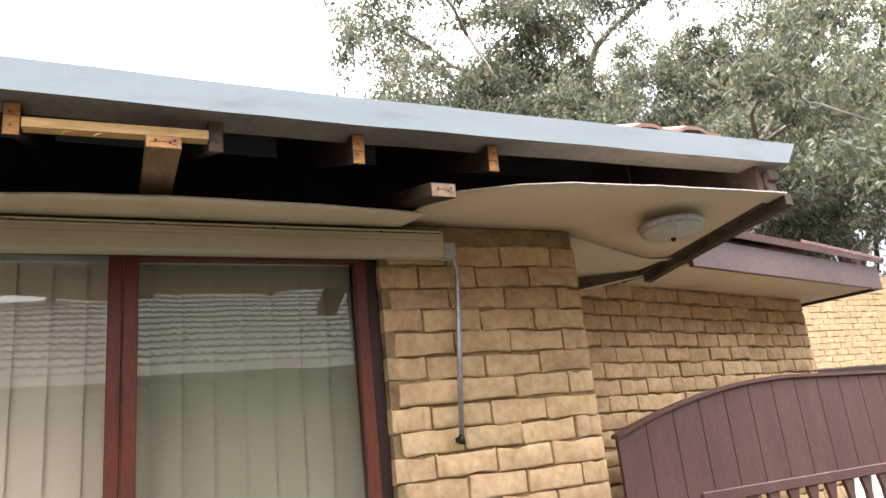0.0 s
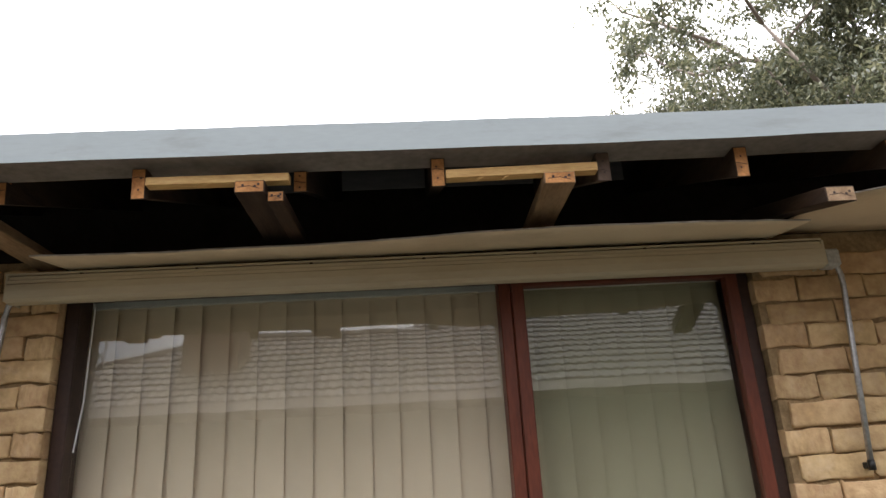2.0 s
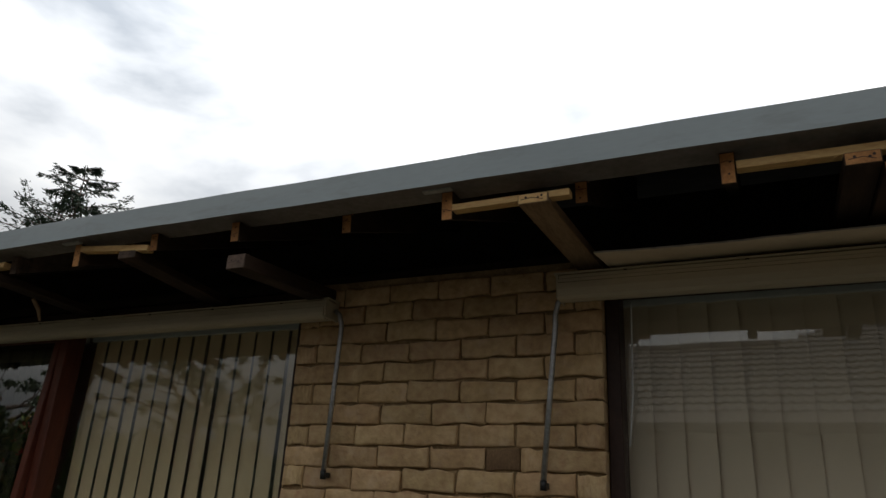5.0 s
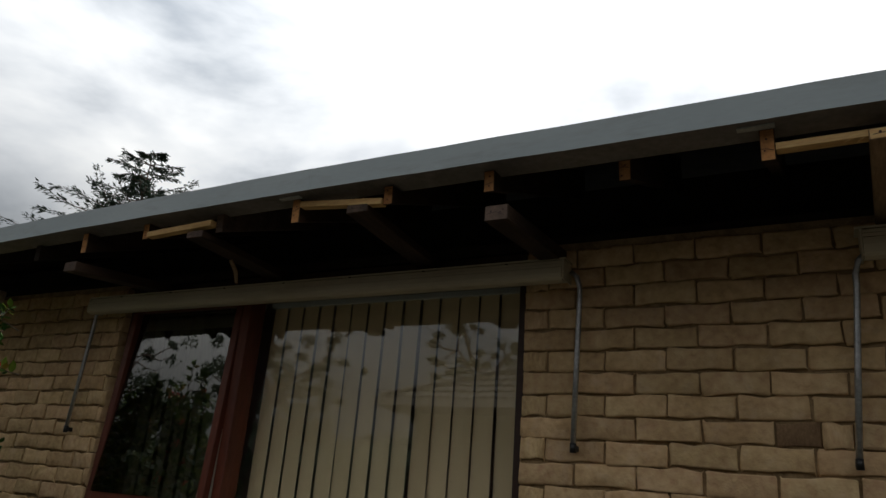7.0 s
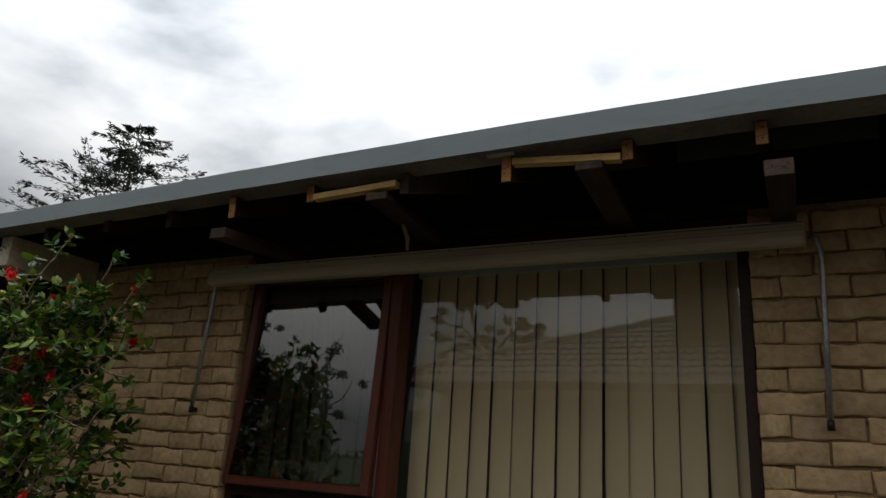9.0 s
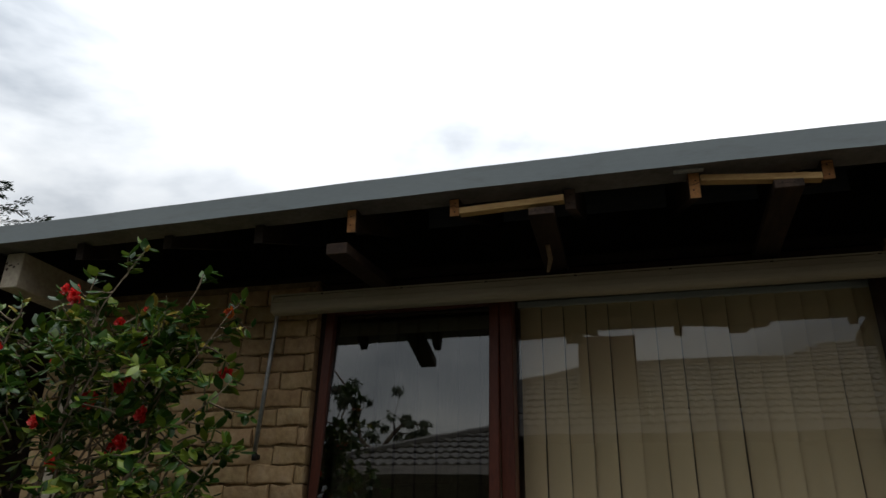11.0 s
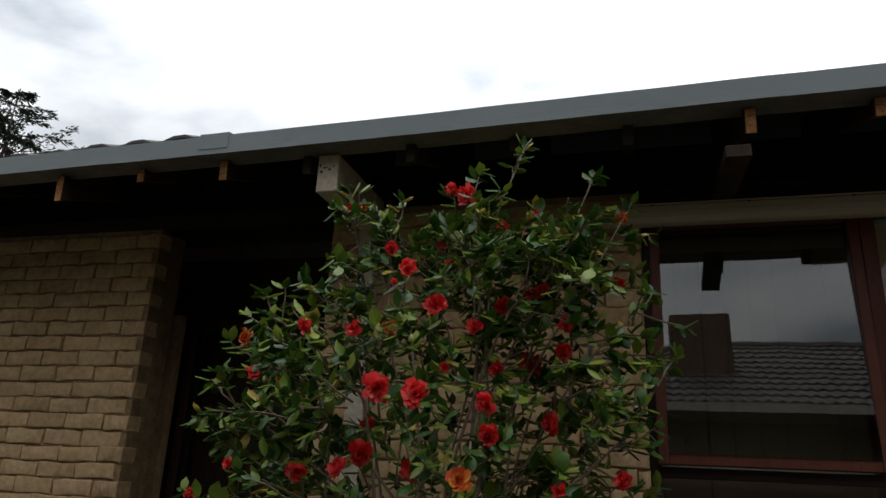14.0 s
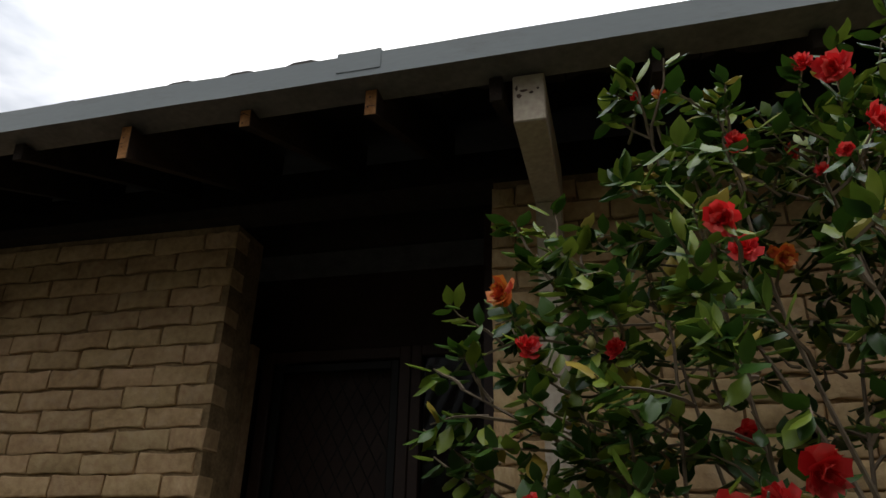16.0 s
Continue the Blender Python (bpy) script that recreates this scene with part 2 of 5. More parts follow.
M_BLIND_OLIVE = surf("olive_beige_blind_fabric", (0.90, 0.715, 0.455), (0.85, 0.67, 0.42), 3, 0.9, 0.1, 150, stretch=(1, 1, 0.3), vary=0.05, grain_amount=0.15)
M_BLIND_GREY = surf("grey_green_blind_fabric", (0.78, 0.72, 0.58), (0.73, 0.67, 0.535), 3, 0.9, 0.1, 150, stretch=(1, 1, 0.3), vary=0.03, grain_amount=0.15)
M_CREAM = surf("cream_paint", (0.66, 0.57, 0.44), (0.58, 0.49, 0.37), 4, 0.6, 0.1, 50,
               stain=(0.30, 0.22, 0.14), stain_scale=7, stain_amount=0.5)
M_GATE = surf("brown_gate_paint", (0.125, 0.063, 0.050), (0.095, 0.047, 0.037), 3, 0.55, 0.12, 60, stretch=(2, 2, 0.4),
              stain=(0.15, 0.09, 0.075), stain_scale=5, stain_amount=0.3)
M_TILE = surf("terracotta_tile", (0.30, 0.135, 0.085), (0.20, 0.10, 0.07), 4, 0.6, 0.2, 40, vary=0.2,
              stain=(0.10, 0.085, 0.07), stain_scale=5, stain_amount=0.5)
M_TILE_DARK = surf("dark_roof_tile", (0.11, 0.095, 0.085), (0.07, 0.06, 0.055), 5, 0.7, 0.2, 40, vary=0.2)
M_BRICK_BROWN = surf("dark_brown_brick", (0.085, 0.052, 0.036), (0.055, 0.034, 0.024), 6, 0.9, 0.4, 50, spec=0.2)
M_TILE_GLOSS = surf("glazed_roof_tile", (0.062, 0.053, 0.048), (0.040, 0.034, 0.031), 3, 0.45, 0.15, 30, spec=0.3, vary=0.1)
M_TILE_BROWN = surf("brown_concrete_tile", (0.125, 0.075, 0.065), (0.085, 0.052, 0.045), 5, 0.9, 0.4, 40, spec=0.1,
                      stain=(0.16, 0.11, 0.10), stain_scale=6, stain_amount=0.5)
M_BROWN_FASCIA = surf("brown_fascia_paint", (0.145, 0.085, 0.075), (0.115, 0.068, 0.06), 3, 0.5, 0.08, 50)
M_WHITE = surf("white_paint", (0.78, 0.78, 0.76), (0.70, 0.70, 0.68), 4, 0.5, 0.05, 50)
M_PLASTER = surf("plain_interior_plaster", (0.42, 0.39, 0.34), (0.37, 0.34, 0.30), 2, 0.9, 0.05, 40)
M_GROUND = surf("garden_soil_and_grass", (0.028, 0.029, 0.018), (0.022, 0.021, 0.015), 1.3, 0.95, 0.6, 30,
                stain=(0.045, 0.038, 0.03), stain_scale=0.7, stain_amount=0.6, depth=0.02)
M_LAMP_GLASS = surf("frosted_lamp_glass", (0.58, 0.57, 0.50), (0.50, 0.49, 0.43), 6, 0.35, 0.04, 80)
M_PLASTIC = surf("grey_white_plastic", (0.50, 0.50, 0.48), (0.44, 0.44, 0.42), 12, 0.4, 0.04, 80)
# Door metal lowered to near black to hold the shade of the entrance.
M_MESH = surf("screen_door_metal_with_shade", (0.009, 0.008, 0.0075), (0.006, 0.0055, 0.005), 6, 0.5, 0.1, 80)
M_BARK = surf("pale_grey_bark", (0.36, 0.30, 0.25), (0.20, 0.155, 0.125), 3, 0.85, 0.5, 14, stretch=(1, 1, 0.3))
M_BARK_DARK = surf("dark_rough_bark", (0.14, 0.095, 0.075), (0.08, 0.055, 0.045), 3, 0.9, 0.7, 14, stretch=(1, 1, 0.3))
M_BARK_RED = surf("red_brown_bark", (0.30, 0.19, 0.14), (0.17, 0.11, 0.085), 3, 0.9, 0.7, 14, stretch=(1, 1, 0.3))
M_TWIG = surf("camellia_twig", (0.25, 0.19, 0.125), (0.15, 0.11, 0.075), 12, 0.85, 0.3, 60)
M_LANTERN = glass_mat("lantern_glass", (0.55, 0.56, 0.55), 0.05, 0.08)
M_GLASS_OBSCURE = glass_mat("dimpled_obscure_glass", (0.10, 0.10, 0.09), 0.15, 0.03)
M_GLASS_SCREEN = glass_mat("glass_with_fly_screen", (0.84, 0.86, 0.82), gloss=0.10)
M_GLASS_DARK = glass_mat("glass_with_dark_fly_screen", (0.46, 0.47, 0.43), gloss=0.19)
M_GLASS = glass_mat("window_glass", (0.96, 0.97, 0.96), gloss=0.08)


def leaf_mat(name, c1, c2, c3, rough=0.45, through=0.25):
    """Leaves of one crown, each of its own tone by island."""
    m = bpy.data.materials.new(name)
    m.use_nodes = True
    n, l = m.node_tree.nodes, m.node_tree.links
    b = n["Principled BSDF"]
    geo = n.new("ShaderNodeNewGeometry")
    ramp = n.new("ShaderNodeValToRGB")
    ramp.color_ramp.elements[0].color, ramp.color_ramp.elements[1].color = rgba(c1), rgba(c3)
    ramp.color_ramp.elements[1].position = 1.0
    e = ramp.color_ramp.elements.new(0.55)
    e.color = rgba(c2)
    l.new(geo.outputs["Random Per Island"], ramp.inputs["Fac"])
    co = n.new("ShaderNodeTexCoord")
    nz = n.new("ShaderNodeTexNoise")
    nz.inputs["Scale"].default_value = 35
    l.new(co.outputs["Object"], nz.inputs["Vector"])
    mx = n.new("ShaderNodeMix")
    mx.data_type, mx.blend_type = "RGBA", "OVERLAY"
    mx.inputs["Factor"].default_value = 0.35
    bw = n.new("ShaderNodeCombineColor")
    for ch in ("Red", "Green", "Blue"):
        l.new(nz.outputs["Fac"], bw.inputs[ch])
    l.new(ramp.outputs["Color"], mx.inputs["A"])
    l.new(bw.outputs["Color"], mx.inputs["B"])
    l.new(mx.outputs["Result"], b.inputs["Base Color"])
    b.inputs["Roughness"].default_value = rough
    b.inputs["Specular IOR Level"].default_value = 0.36
    if through > 0:
        out = n["Material Output"]
        tl = n.new("ShaderNodeBsdfTranslucent")
        l.new(mx.outputs["Result"], tl.inputs["Color"])
        ms = n.new("ShaderNodeMixShader")
        ms.inputs["Fac"].default_value = through
        l.new(b.outputs["BSDF"], ms.inputs[1])
        l.new(tl.outputs["BSDF"], ms.inputs[2])
        l.new(ms.outputs["Shader"], out.inputs["Surface"])
    return m


M_CAM_LEAF = leaf_mat("camellia_leaf", (0.017, 0.052, 0.008), (0.052, 0.118, 0.013), (0.22, 0.28, 0.032), 0.36, 0.18)
M_CAM_YELLOW = leaf_mat("camellia_yellowed_leaf", (0.42, 0.30, 0.04), (0.35, 0.27, 0.05), (0.25, 0.24, 0.06), 0.4, 0.2)
M_EUC_LEAF = leaf_mat("gum_leaf", (0.075, 0.085, 0.050), (0.130, 0.138, 0.080), (0.27, 0.26, 0.145), 0.42, 0.42)
M_CEDAR_LEAF = leaf_mat("cedar_needles", (0.018, 0.034, 0.022), (0.032, 0.052, 0.032), (0.05, 0.07, 0.042), 0.7, 0.1)
M_BACK_LEAF = leaf_mat("far_foliage", (0.03, 0.045, 0.025), (0.05, 0.07, 0.035), (0.08, 0.10, 0.05), 0.6, 0.2)
M_PETAL = leaf_mat("red_petal", (0.55, 0.011, 0.016), (0.85, 0.030, 0.032), (0.90, 0.13, 0.11), 0.42, 0.3)
M_PETAL_OR = leaf_mat("orange_faded_petal", (0.55, 0.05, 0.02), (0.68, 0.14, 0.03), (0.72, 0.32, 0.05), 0.5, 0.2)
M_BUD = leaf_mat("flower_bud", (0.30, 0.30, 0.10), (0.40, 0.36, 0.14), (0.50, 0.30, 0.16), 0.5, 0.1)


# ---- building helpers ----
def link_mesh(name, bm, material, smooth=False):
    me = bpy.data.meshes.new(name)
    bm.to_mesh(me)
    bm.free()
    if isinstance(material, (list, tuple)):
        for mm in material:
            me.materials.append(mm)
    else:
        me.materials.append(material)
    if smooth:
        for p in me.polygons:
            p.use_smooth = True
    return new(name, me)


def part(name, bm, material, parent, label="", smooth=False):
    """One mesh under a thing or under a part."""
    ob = link_mesh(name, bm, material, smooth)
    ob.parent = parent
    if label:
        tagged(ob, label)
    return ob


def thing(name, label, category, at=(0, 0, 0), group="", kind=""):
    ob = new(name)
    ob.location = at
    return tagged(ob, label, category, group, kind)


def add_box(bm, x0, x1, y0, y1, z0, z1, bevel=0.0, mat=0, m=None):
    vs = [bm.verts.new((x, y, z)) for x in (x0, x1) for y in (y0, y1) for z in (z0, z1)]
    idx = [(0, 1, 3, 2), (4, 6, 7, 5), (0, 4, 5, 1), (2, 3, 7, 6), (0, 2, 6, 4), (1, 5, 7, 3)]
    fs = [bm.faces.new([vs[i] for i in f]) for f in idx]
    for f in fs:
        f.material_index = mat
    if m is not None:
        for v in vs:
            v.co = m @ v.co
    if bevel > 0:
        es = list({e for f in fs for e in f.edges})
        r = bmesh.ops.bevel(bm, geom=es, offset=bevel, segments=1, affect="EDGES", profile=0.5)
        for f in r["faces"]:
            f.material_index = mat
    return vs


def box(x0, x1, y0, y1, z0, z1, bevel=0.0, m=None):
    bm = bmesh.new()
    add_box(bm, x0, x1, y0, y1, z0, z1, bevel, 0, m)
    return bm


def sweep(profile, xs, shift=None, closed=True, caps=True):
    """A profile of (y, z) points carried along x; shift(x) gives the offset in z."""
    bm = bmesh.new()
    rings = []
    for x in xs:
        dz = shift(x) if shift else 0.0
        rings.append([bm.verts.new((x, y, z + dz)) for y, z in profile])
    k = len(profile)
    for a, b in zip(rings, rings[1:]):
        for i in range(k if closed else k - 1):
            j = (i + 1) % k
            bm.faces.new((a[i], b[i], b[j], a[j]))
    if caps and closed:
        bm.faces.new(rings[0])
        bm.faces.new(list(reversed(rings[-1])))
    bmesh.ops.recalc_face_normals(bm, faces=bm.faces)
    return bm


def tube(points, radii, sides=8, bm=None):
    """A round bar or limb through points."""
    bm = bm or bmesh.new()
    rings = []
    up = Vector((0.13, 0.29, 0.95))
    for i, p in enumerate(points):
        a = Vector(points[max(0, i - 1)])
        b = Vector(points[min(len(points) - 1, i + 1)])
        d = (b - a).normalized()
        s = d.cross(up)
        if s.length < 1e-3:
            s = d.cross(Vector((1, 0, 0)))
        s.normalize()
        t = d.cross(s)
        r = radii[i] if isinstance(radii, (list, tuple)) else radii
        rings.append([bm.verts.new(Vector(p) + s * (r * math.cos(2 * math.pi * k / sides)) + t * (r * math.sin(2 * math.pi * k / sides)))
                      for k in range(sides)])
    for a, b in zip(rings, rings[1:]):
        for k in range(sides):
            bm.faces.new((a[k], a[(k + 1) % sides], b[(k + 1) % sides], b[k]))
    bm.faces.new(list(reversed(rings[0])))
    bm.faces.new(rings[-1])
    return bm


def lathe(profile, sides=24, at=(0, 0, 0)):
    """A turned shape from (r, z) points about z."""
    bm = bmesh.new()
    rings = []
    for r, z in profile:
        rings.append([bm.verts.new((at[0] + r * math.cos(2 * math.pi * k / sides), at[1] + r * math.sin(2 * math.pi * k / sides), at[2] + z))
                      for k in range(sides)])
    for a, b in zip(rings, rings[1:]):
        for k in range(sides):
            bm.faces.new((a[k], a[(k + 1) % sides], b[(k + 1) % sides], b[k]))
    bm.faces.new(list(reversed(rings[0])))
    bm.faces.new(rings[-1])
    bmesh.ops.recalc_face_normals(bm, faces=bm.faces)
    return bm


def wob(x, s=1.0, seed=0.0):
    return noise.noise(Vector((x * s, seed, 0.37)))


# ---- structure ----
WALL, GROUND = 2.84, 0.12
# x, underside at the sawn end, where the end stands
RAFTERS = [(1.365, 2.692, 2.222), (0.879, 2.682, 2.222), (0.447, 2.686, 2.222), (-0.062, 2.690, 2.222), (-0.489, 2.716, 2.279), (-0.961, 2.688, 2.222),
           (-1.402, 2.712, 2.279), (-1.848, 2.686, 2.220), (-2.29, 2.716, 2.289), (-2.757, 2.709, 2.220), (-3.185, 2.716, 2.222), (-3.635, 2.689, 2.220),
           (-4.09, 2.704, 2.244), (-4.545, 2.710, 2.224), (-4.978, 2.678, 2.216), (-5.42, 2.686, 2.254), (-5.87, 2.700, 2.254), (-6.312, 2.676, 2.234),
           (-6.8, 2.664, 2.254), (-7.2, 2.650, 2.222), (-7.65, 2.675, 2.229), (-8.105, 2.605, 2.222), (-8.565, 2.665, 2.229), (-9.03, 2.660, 2.224),
           (-9.5, 2.655, 2.224), (-9.97, 2.650, 2.224), (-10.44, 2.650, 2.224)]


def sag(x):
    """How far the gutter line rises or sinks along the eave."""
    pts = [(-12.0, -0.085), (-7.9, -0.047), (-6.9, -0.036), (-5.65, -0.018), (-4.9, -0.003), (-3.8, 0.008), (-2.6, 0.005), (-1.0, 0.001), (0.7, -0.006), (2.75, 0.018)]
    for (a, za), (b, zb) in zip(pts, pts[1:]):
        if a <= x <= b:
            return za + (zb - za) * (x - a) / (b - a)
    return pts[0][1] if x < pts[0][0] else pts[-1][1]


bm = bmesh.new()
N = 40
grid = [[bm.verts.new((-150 + 300 * i / N, -150 + 300 * j / N, GROUND)) for j in range(N + 1)] for i in range(N + 1)]
for i in range(N):
    for j in range(N):
        bm.faces.new((grid[i][j], grid[i + 1][j], grid[i + 1][j + 1], grid[i][j + 1]))
tagged(link_mesh("ground", bm, M_GROUND), "dark garden soil and rough grass ground", "ground", kind="structure")

# Brick meshes: a few uneven, round-edged stretchers that many objects share.
BRICK_L, BRICK_H, BRICK_D = 0.219, 0.0755, 0.105


def brick_mesh(seed, mat):
    """A hand-made looking stretcher: a pillowed, ragged front on a plain body."""
    rnd = random.Random(seed)
    us, vs = (0.0, 0.03, 0.35, 0.65, 0.97, 1.0), (0.0, 0.10, 0.90, 1.0)
    verts, faces, idx = [], [], {}
    bow = rnd.uniform(-0.003, 0.003)
    for i, u in enumerate(us):
        for j, v in enumerate(vs):
            rim = (i in (0, 5)) + (j in (0, 3))
            y = (0.0, 0.0030, 0.0065)[rim] + rnd.uniform(-0.0022, 0.0022)
            if j == 0:
                y -= 0.0018
            if rim == 0:
                y += rnd.uniform(-0.003, 0.002)
            x = (u - 0.5) * BRICK_L + (rnd.uniform(-0.005, 0.004) if i in (0, 5) else rnd.uniform(-0.012, 0.012) if i in (2, 3) else 0)
            z = (v - 0.5) * BRICK_H + (rnd.uniform(-0.0070, 0.0060) if j in (0, 3) else 0) + bow * (1 - abs(2 * u - 1))
            idx[i, j] = len(verts)
            verts.append((x, y, z))
    for i in range(5):
        for j in range(3):
            faces.append((idx[i, j], idx[i + 1, j], idx[i + 1, j + 1], idx[i, j + 1]))
    ring = [(i, 0) for i in range(6)] + [(5, 1), (5, 2)] + [(i, 3) for i in range(5, -1, -1)] + [(0, 2), (0, 1)]
    back = []
    for i, j in ring:
        x, y, z = verts[idx[i, j]]
        back.append(len(verts))
        verts.append((x, BRICK_D, z))
    for k in range(len(ring)):
        n = (k + 1) % len(ring)
        faces.append((idx[ring[n]], idx[ring[k]], back[k], back[n]))
    me = bpy.data.meshes.new("brick")
    me.from_pydata(verts, [], faces)
    me.materials.append(mat)
    for k, p in enumerate(me.polygons):
        p.use_smooth = k < 15
    return me


BRICKS = [brick_mesh(11 + i, M_BRICK) for i in range(16)]
BURNT = brick_mesh(77, M_BRICK_DARK)
LAY = []  # brickwork laid at the end of the file


def brick_wall(name, label, x0, x1, z0, z1, y, pitch=0.2295, course=0.0866, zline=2.179, joint=-2.398, thick=0.24, single_from=1.15):
    """A wall that faces -y: a mortar bed 10 mm behind the brick faces, and stretcher-bond brickwork on it."""
    w = tagged(link_mesh(name, box(x0 + 0.004, x1 - 0.004, y + 0.0100, y + thick, z0, z1), M_MORTAR), label, "wall", kind="structure")
    LAY.append((w, x0, x1, z0, z1, y, pitch, course, zline, joint, single_from))
    return w


BRICK_LABEL = "tan clinker brick wall with rounded uneven bricks"
brick_wall("wall_1", BRICK_LABEL, 1.148, 2.097, GROUND, 2.70, WALL, 0.262, 0.0935, 2.247, 1.575)
brick_wall("wall_2", BRICK_LABEL, -2.848, -1.465, GROUND, 2.72, WALL, 0.2345, 0.0862, 2.0885, -1.923)
brick_wall("wall_3", BRICK_LABEL, -6.92, -5.385, GROUND, 2.72, WALL, 0.2325, 0.0862, 2.0885, -5.90)
brick_wall("wall_4", BRICK_LABEL, -11.6, -8.078, GROUND, 2.72, 2.97, 0.2545, 0.0862, 2.003, -8.364)
# The wing behind the corner stands turned by 13 degrees.
WING_TURN = Matrix.Translation((4.504, 3.6, 0)) @ Matrix.Rotation(radians(13.1), 4, "Z") @ Matrix.Translation((-4.504, -3.6, 0))
brick_wall("wall_5", "tan brick wall of the set-back wing", 2.10, 4.51, GROUND, 2.61, 3.6, 0.211, 0.081, 2.197, 2.9445).matrix_world = WING_TURN
brick_wall("wall_6", "tan brick wall under the wide window", -1.463, 1.138, GROUND, 0.95, WALL, single_from=9)
brick_wall("wall_7", "tan brick wall under the wide window", -5.398, -2.85, GROUND, 0.95, WALL, single_from=9)
brick_wall("wall_8", "tan brick wall of the house next door", 6.6, 14.0, GROUND, 3.6, 6.9, 0.24, 0.086, 2.2, 7.0, single_from=99)


def plain(name, label, category, *b, mat=M_PLASTER):
    return tagged(link_mesh(name, box(*b), mat), label, category, kind="structure")


# Rooms and closings behind the openings.
plain("wall_9", "plain inner wall", "wall", -8.1, 2.1, 6.6, 6.75, GROUND, 2.72)
plain("wall_10", "plain inner partition", "wall", -6.92, -6.80, 3.09, 6.6, GROUND, 2.72)
plain("wall_11", "plain inner partition", "wall", -2.2, -2.1, 3.09, 6.6, GROUND, 2.72)
plain("wall_12", "plain inner partition", "wall", 1.98, 2.10, 3.09, 6.6, GROUND, 2.72)
plain("floor", "dark carpeted room floor", "floor", -6.8, 1.98, 3.09, 6.6, GROUND + 0.004, 0.45)
plain("ceiling", "plain room ceiling behind the windows", "ceiling", -6.8, 1.98, 3.09, 6.6, 2.66, 2.72)

# Lintel boards over the windows; the shade under the awnings is in their colour.
plain("trim_1", "brown board over the wide window with awning shade in its colour", "trim", -1.463, 1.138, 2.87, 3.08, 2.642, 2.70, mat=M_FRAME_DARK)
plain("trim_2", "brown board over the wide window with awning shade in its colour", "trim", -5.398, -2.85, 2.87, 3.08, 2.642, 2.70, mat=M_FRAME_DARK)

# Roof: underside, rafters above the eave.
SLOPE = math.tan(radians(21))


def roof_z(y):
    return 2.848 + (y - 2.19) * SLOPE


bm = bmesh.new()
for xs, ys in (((-12.0, 2.66), (2.303, 8.4)),):
    prof = []
    a = [bm.verts.new((x, y, roof_z(y) + dz)) for dz in (0.0, 0.03) for x in xs for y in ys]
    for q in ((0, 1, 3, 2), (4, 6, 7, 5), (0, 2, 6, 4), (1, 5, 7, 3), (0, 4, 5, 1), (2, 3, 7, 6)):
        bm.faces.new([a[i] for i in q])
bmesh.ops.recalc_face_normals(bm, faces=bm.faces)
roof = tagged(link_mesh("roof", bm, M_SHADED_WOOD), "tiled roof with a timber lining coloured as shade, seen from under the open eave", "roof", kind="structure")

# Rear slope, so that the roof space is closed.
bm = bmesh.new()
zr = roof_z(8.4)
a = [bm.verts.new(c) for c in ((-12, 8.4, zr + 0.03), (2.66, 8.4, zr + 0.03), (2.66, 14, 2.9), (-12, 14, 2.9),
                               (-12, 8.4, zr), (2.66, 8.4, zr), (2.66, 14, 2.87), (-12, 14, 2.87))]
for q in ((0, 1, 2, 3), (7, 6, 5, 4), (0, 4, 5, 1), (2, 6, 7, 3), (1, 5, 6, 2), (0, 3, 7, 4)):
    bm.faces.new([a[i] for i in q])
part("rear_slope", bm, M_TILE_DARK, roof)
# Gable closings at both ends of the roof space.
for nm, x in (("gable", 2.60), ("gable", -11.95)):
    bm = bmesh.new()
    tri = [(2.95, 2.74), (2.95, roof_z(2.95)), (8.4, zr), (14, 2.87), (14, 2.74)]
    f = [[bm.verts.new((x + d, y, z)) for y, z in tri] for d in (0, 0.04)]
    bm.faces.new(f[0])
    bm.faces.new(list(reversed(f[1])))
    for i in range(len(tri)):
        j = (i + 1) % len(tri)
        bm.faces.new((f[0][i], f[1][i], f[1][j], f[0][j]))
    bmesh.ops.recalc_face_normals(bm, faces=bm.faces)
    part(nm, bm, M_BROWN_FASCIA, roof)
# Inner lining, coloured as eave shade, that shuts the eave space off from the roof space.
part("lining", box(-11.9, 2.58, 3.30, 3.33, 2.72, roof_z(3.3) - 0.11), M_SHADED_WOOD, roof)
part("wall_plate", box(-11.9, 2.1, 2.90, 3.02, 2.721, 2.77), M_SHADED_WOOD, roof)


# ---- the eave ----
G_Y, G_Z, G_H, G_D = 2.16, 2.787, 0.094, 0.131


def nail_heads(bm, spots, y, mat=1, r=0.0035):
    for x, z in spots:
        c = [bm.verts.new((x + r * math.cos(k * math.pi / 3), y - 0.0012, z + r * math.sin(k * math.pi / 3))) for k in range(6)]
        f = bm.faces.new(list(reversed(c)))
        f.material_index = mat


def split_mark(bm, pts, y, w, mat):
    """A dark crack in an end face, as a thin sunken strip."""
    for (xa, za), (xb, zb) in zip(pts, pts[1:]):
        vs = [bm.verts.new(c) for c in ((xa, y, za - w), (xb, y, zb - w), (xb, y, zb + w), (xa, y, za + w))]
        f = bm.faces.new(vs)
        f.material_index = mat


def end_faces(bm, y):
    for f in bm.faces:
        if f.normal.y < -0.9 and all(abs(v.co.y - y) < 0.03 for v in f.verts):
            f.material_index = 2


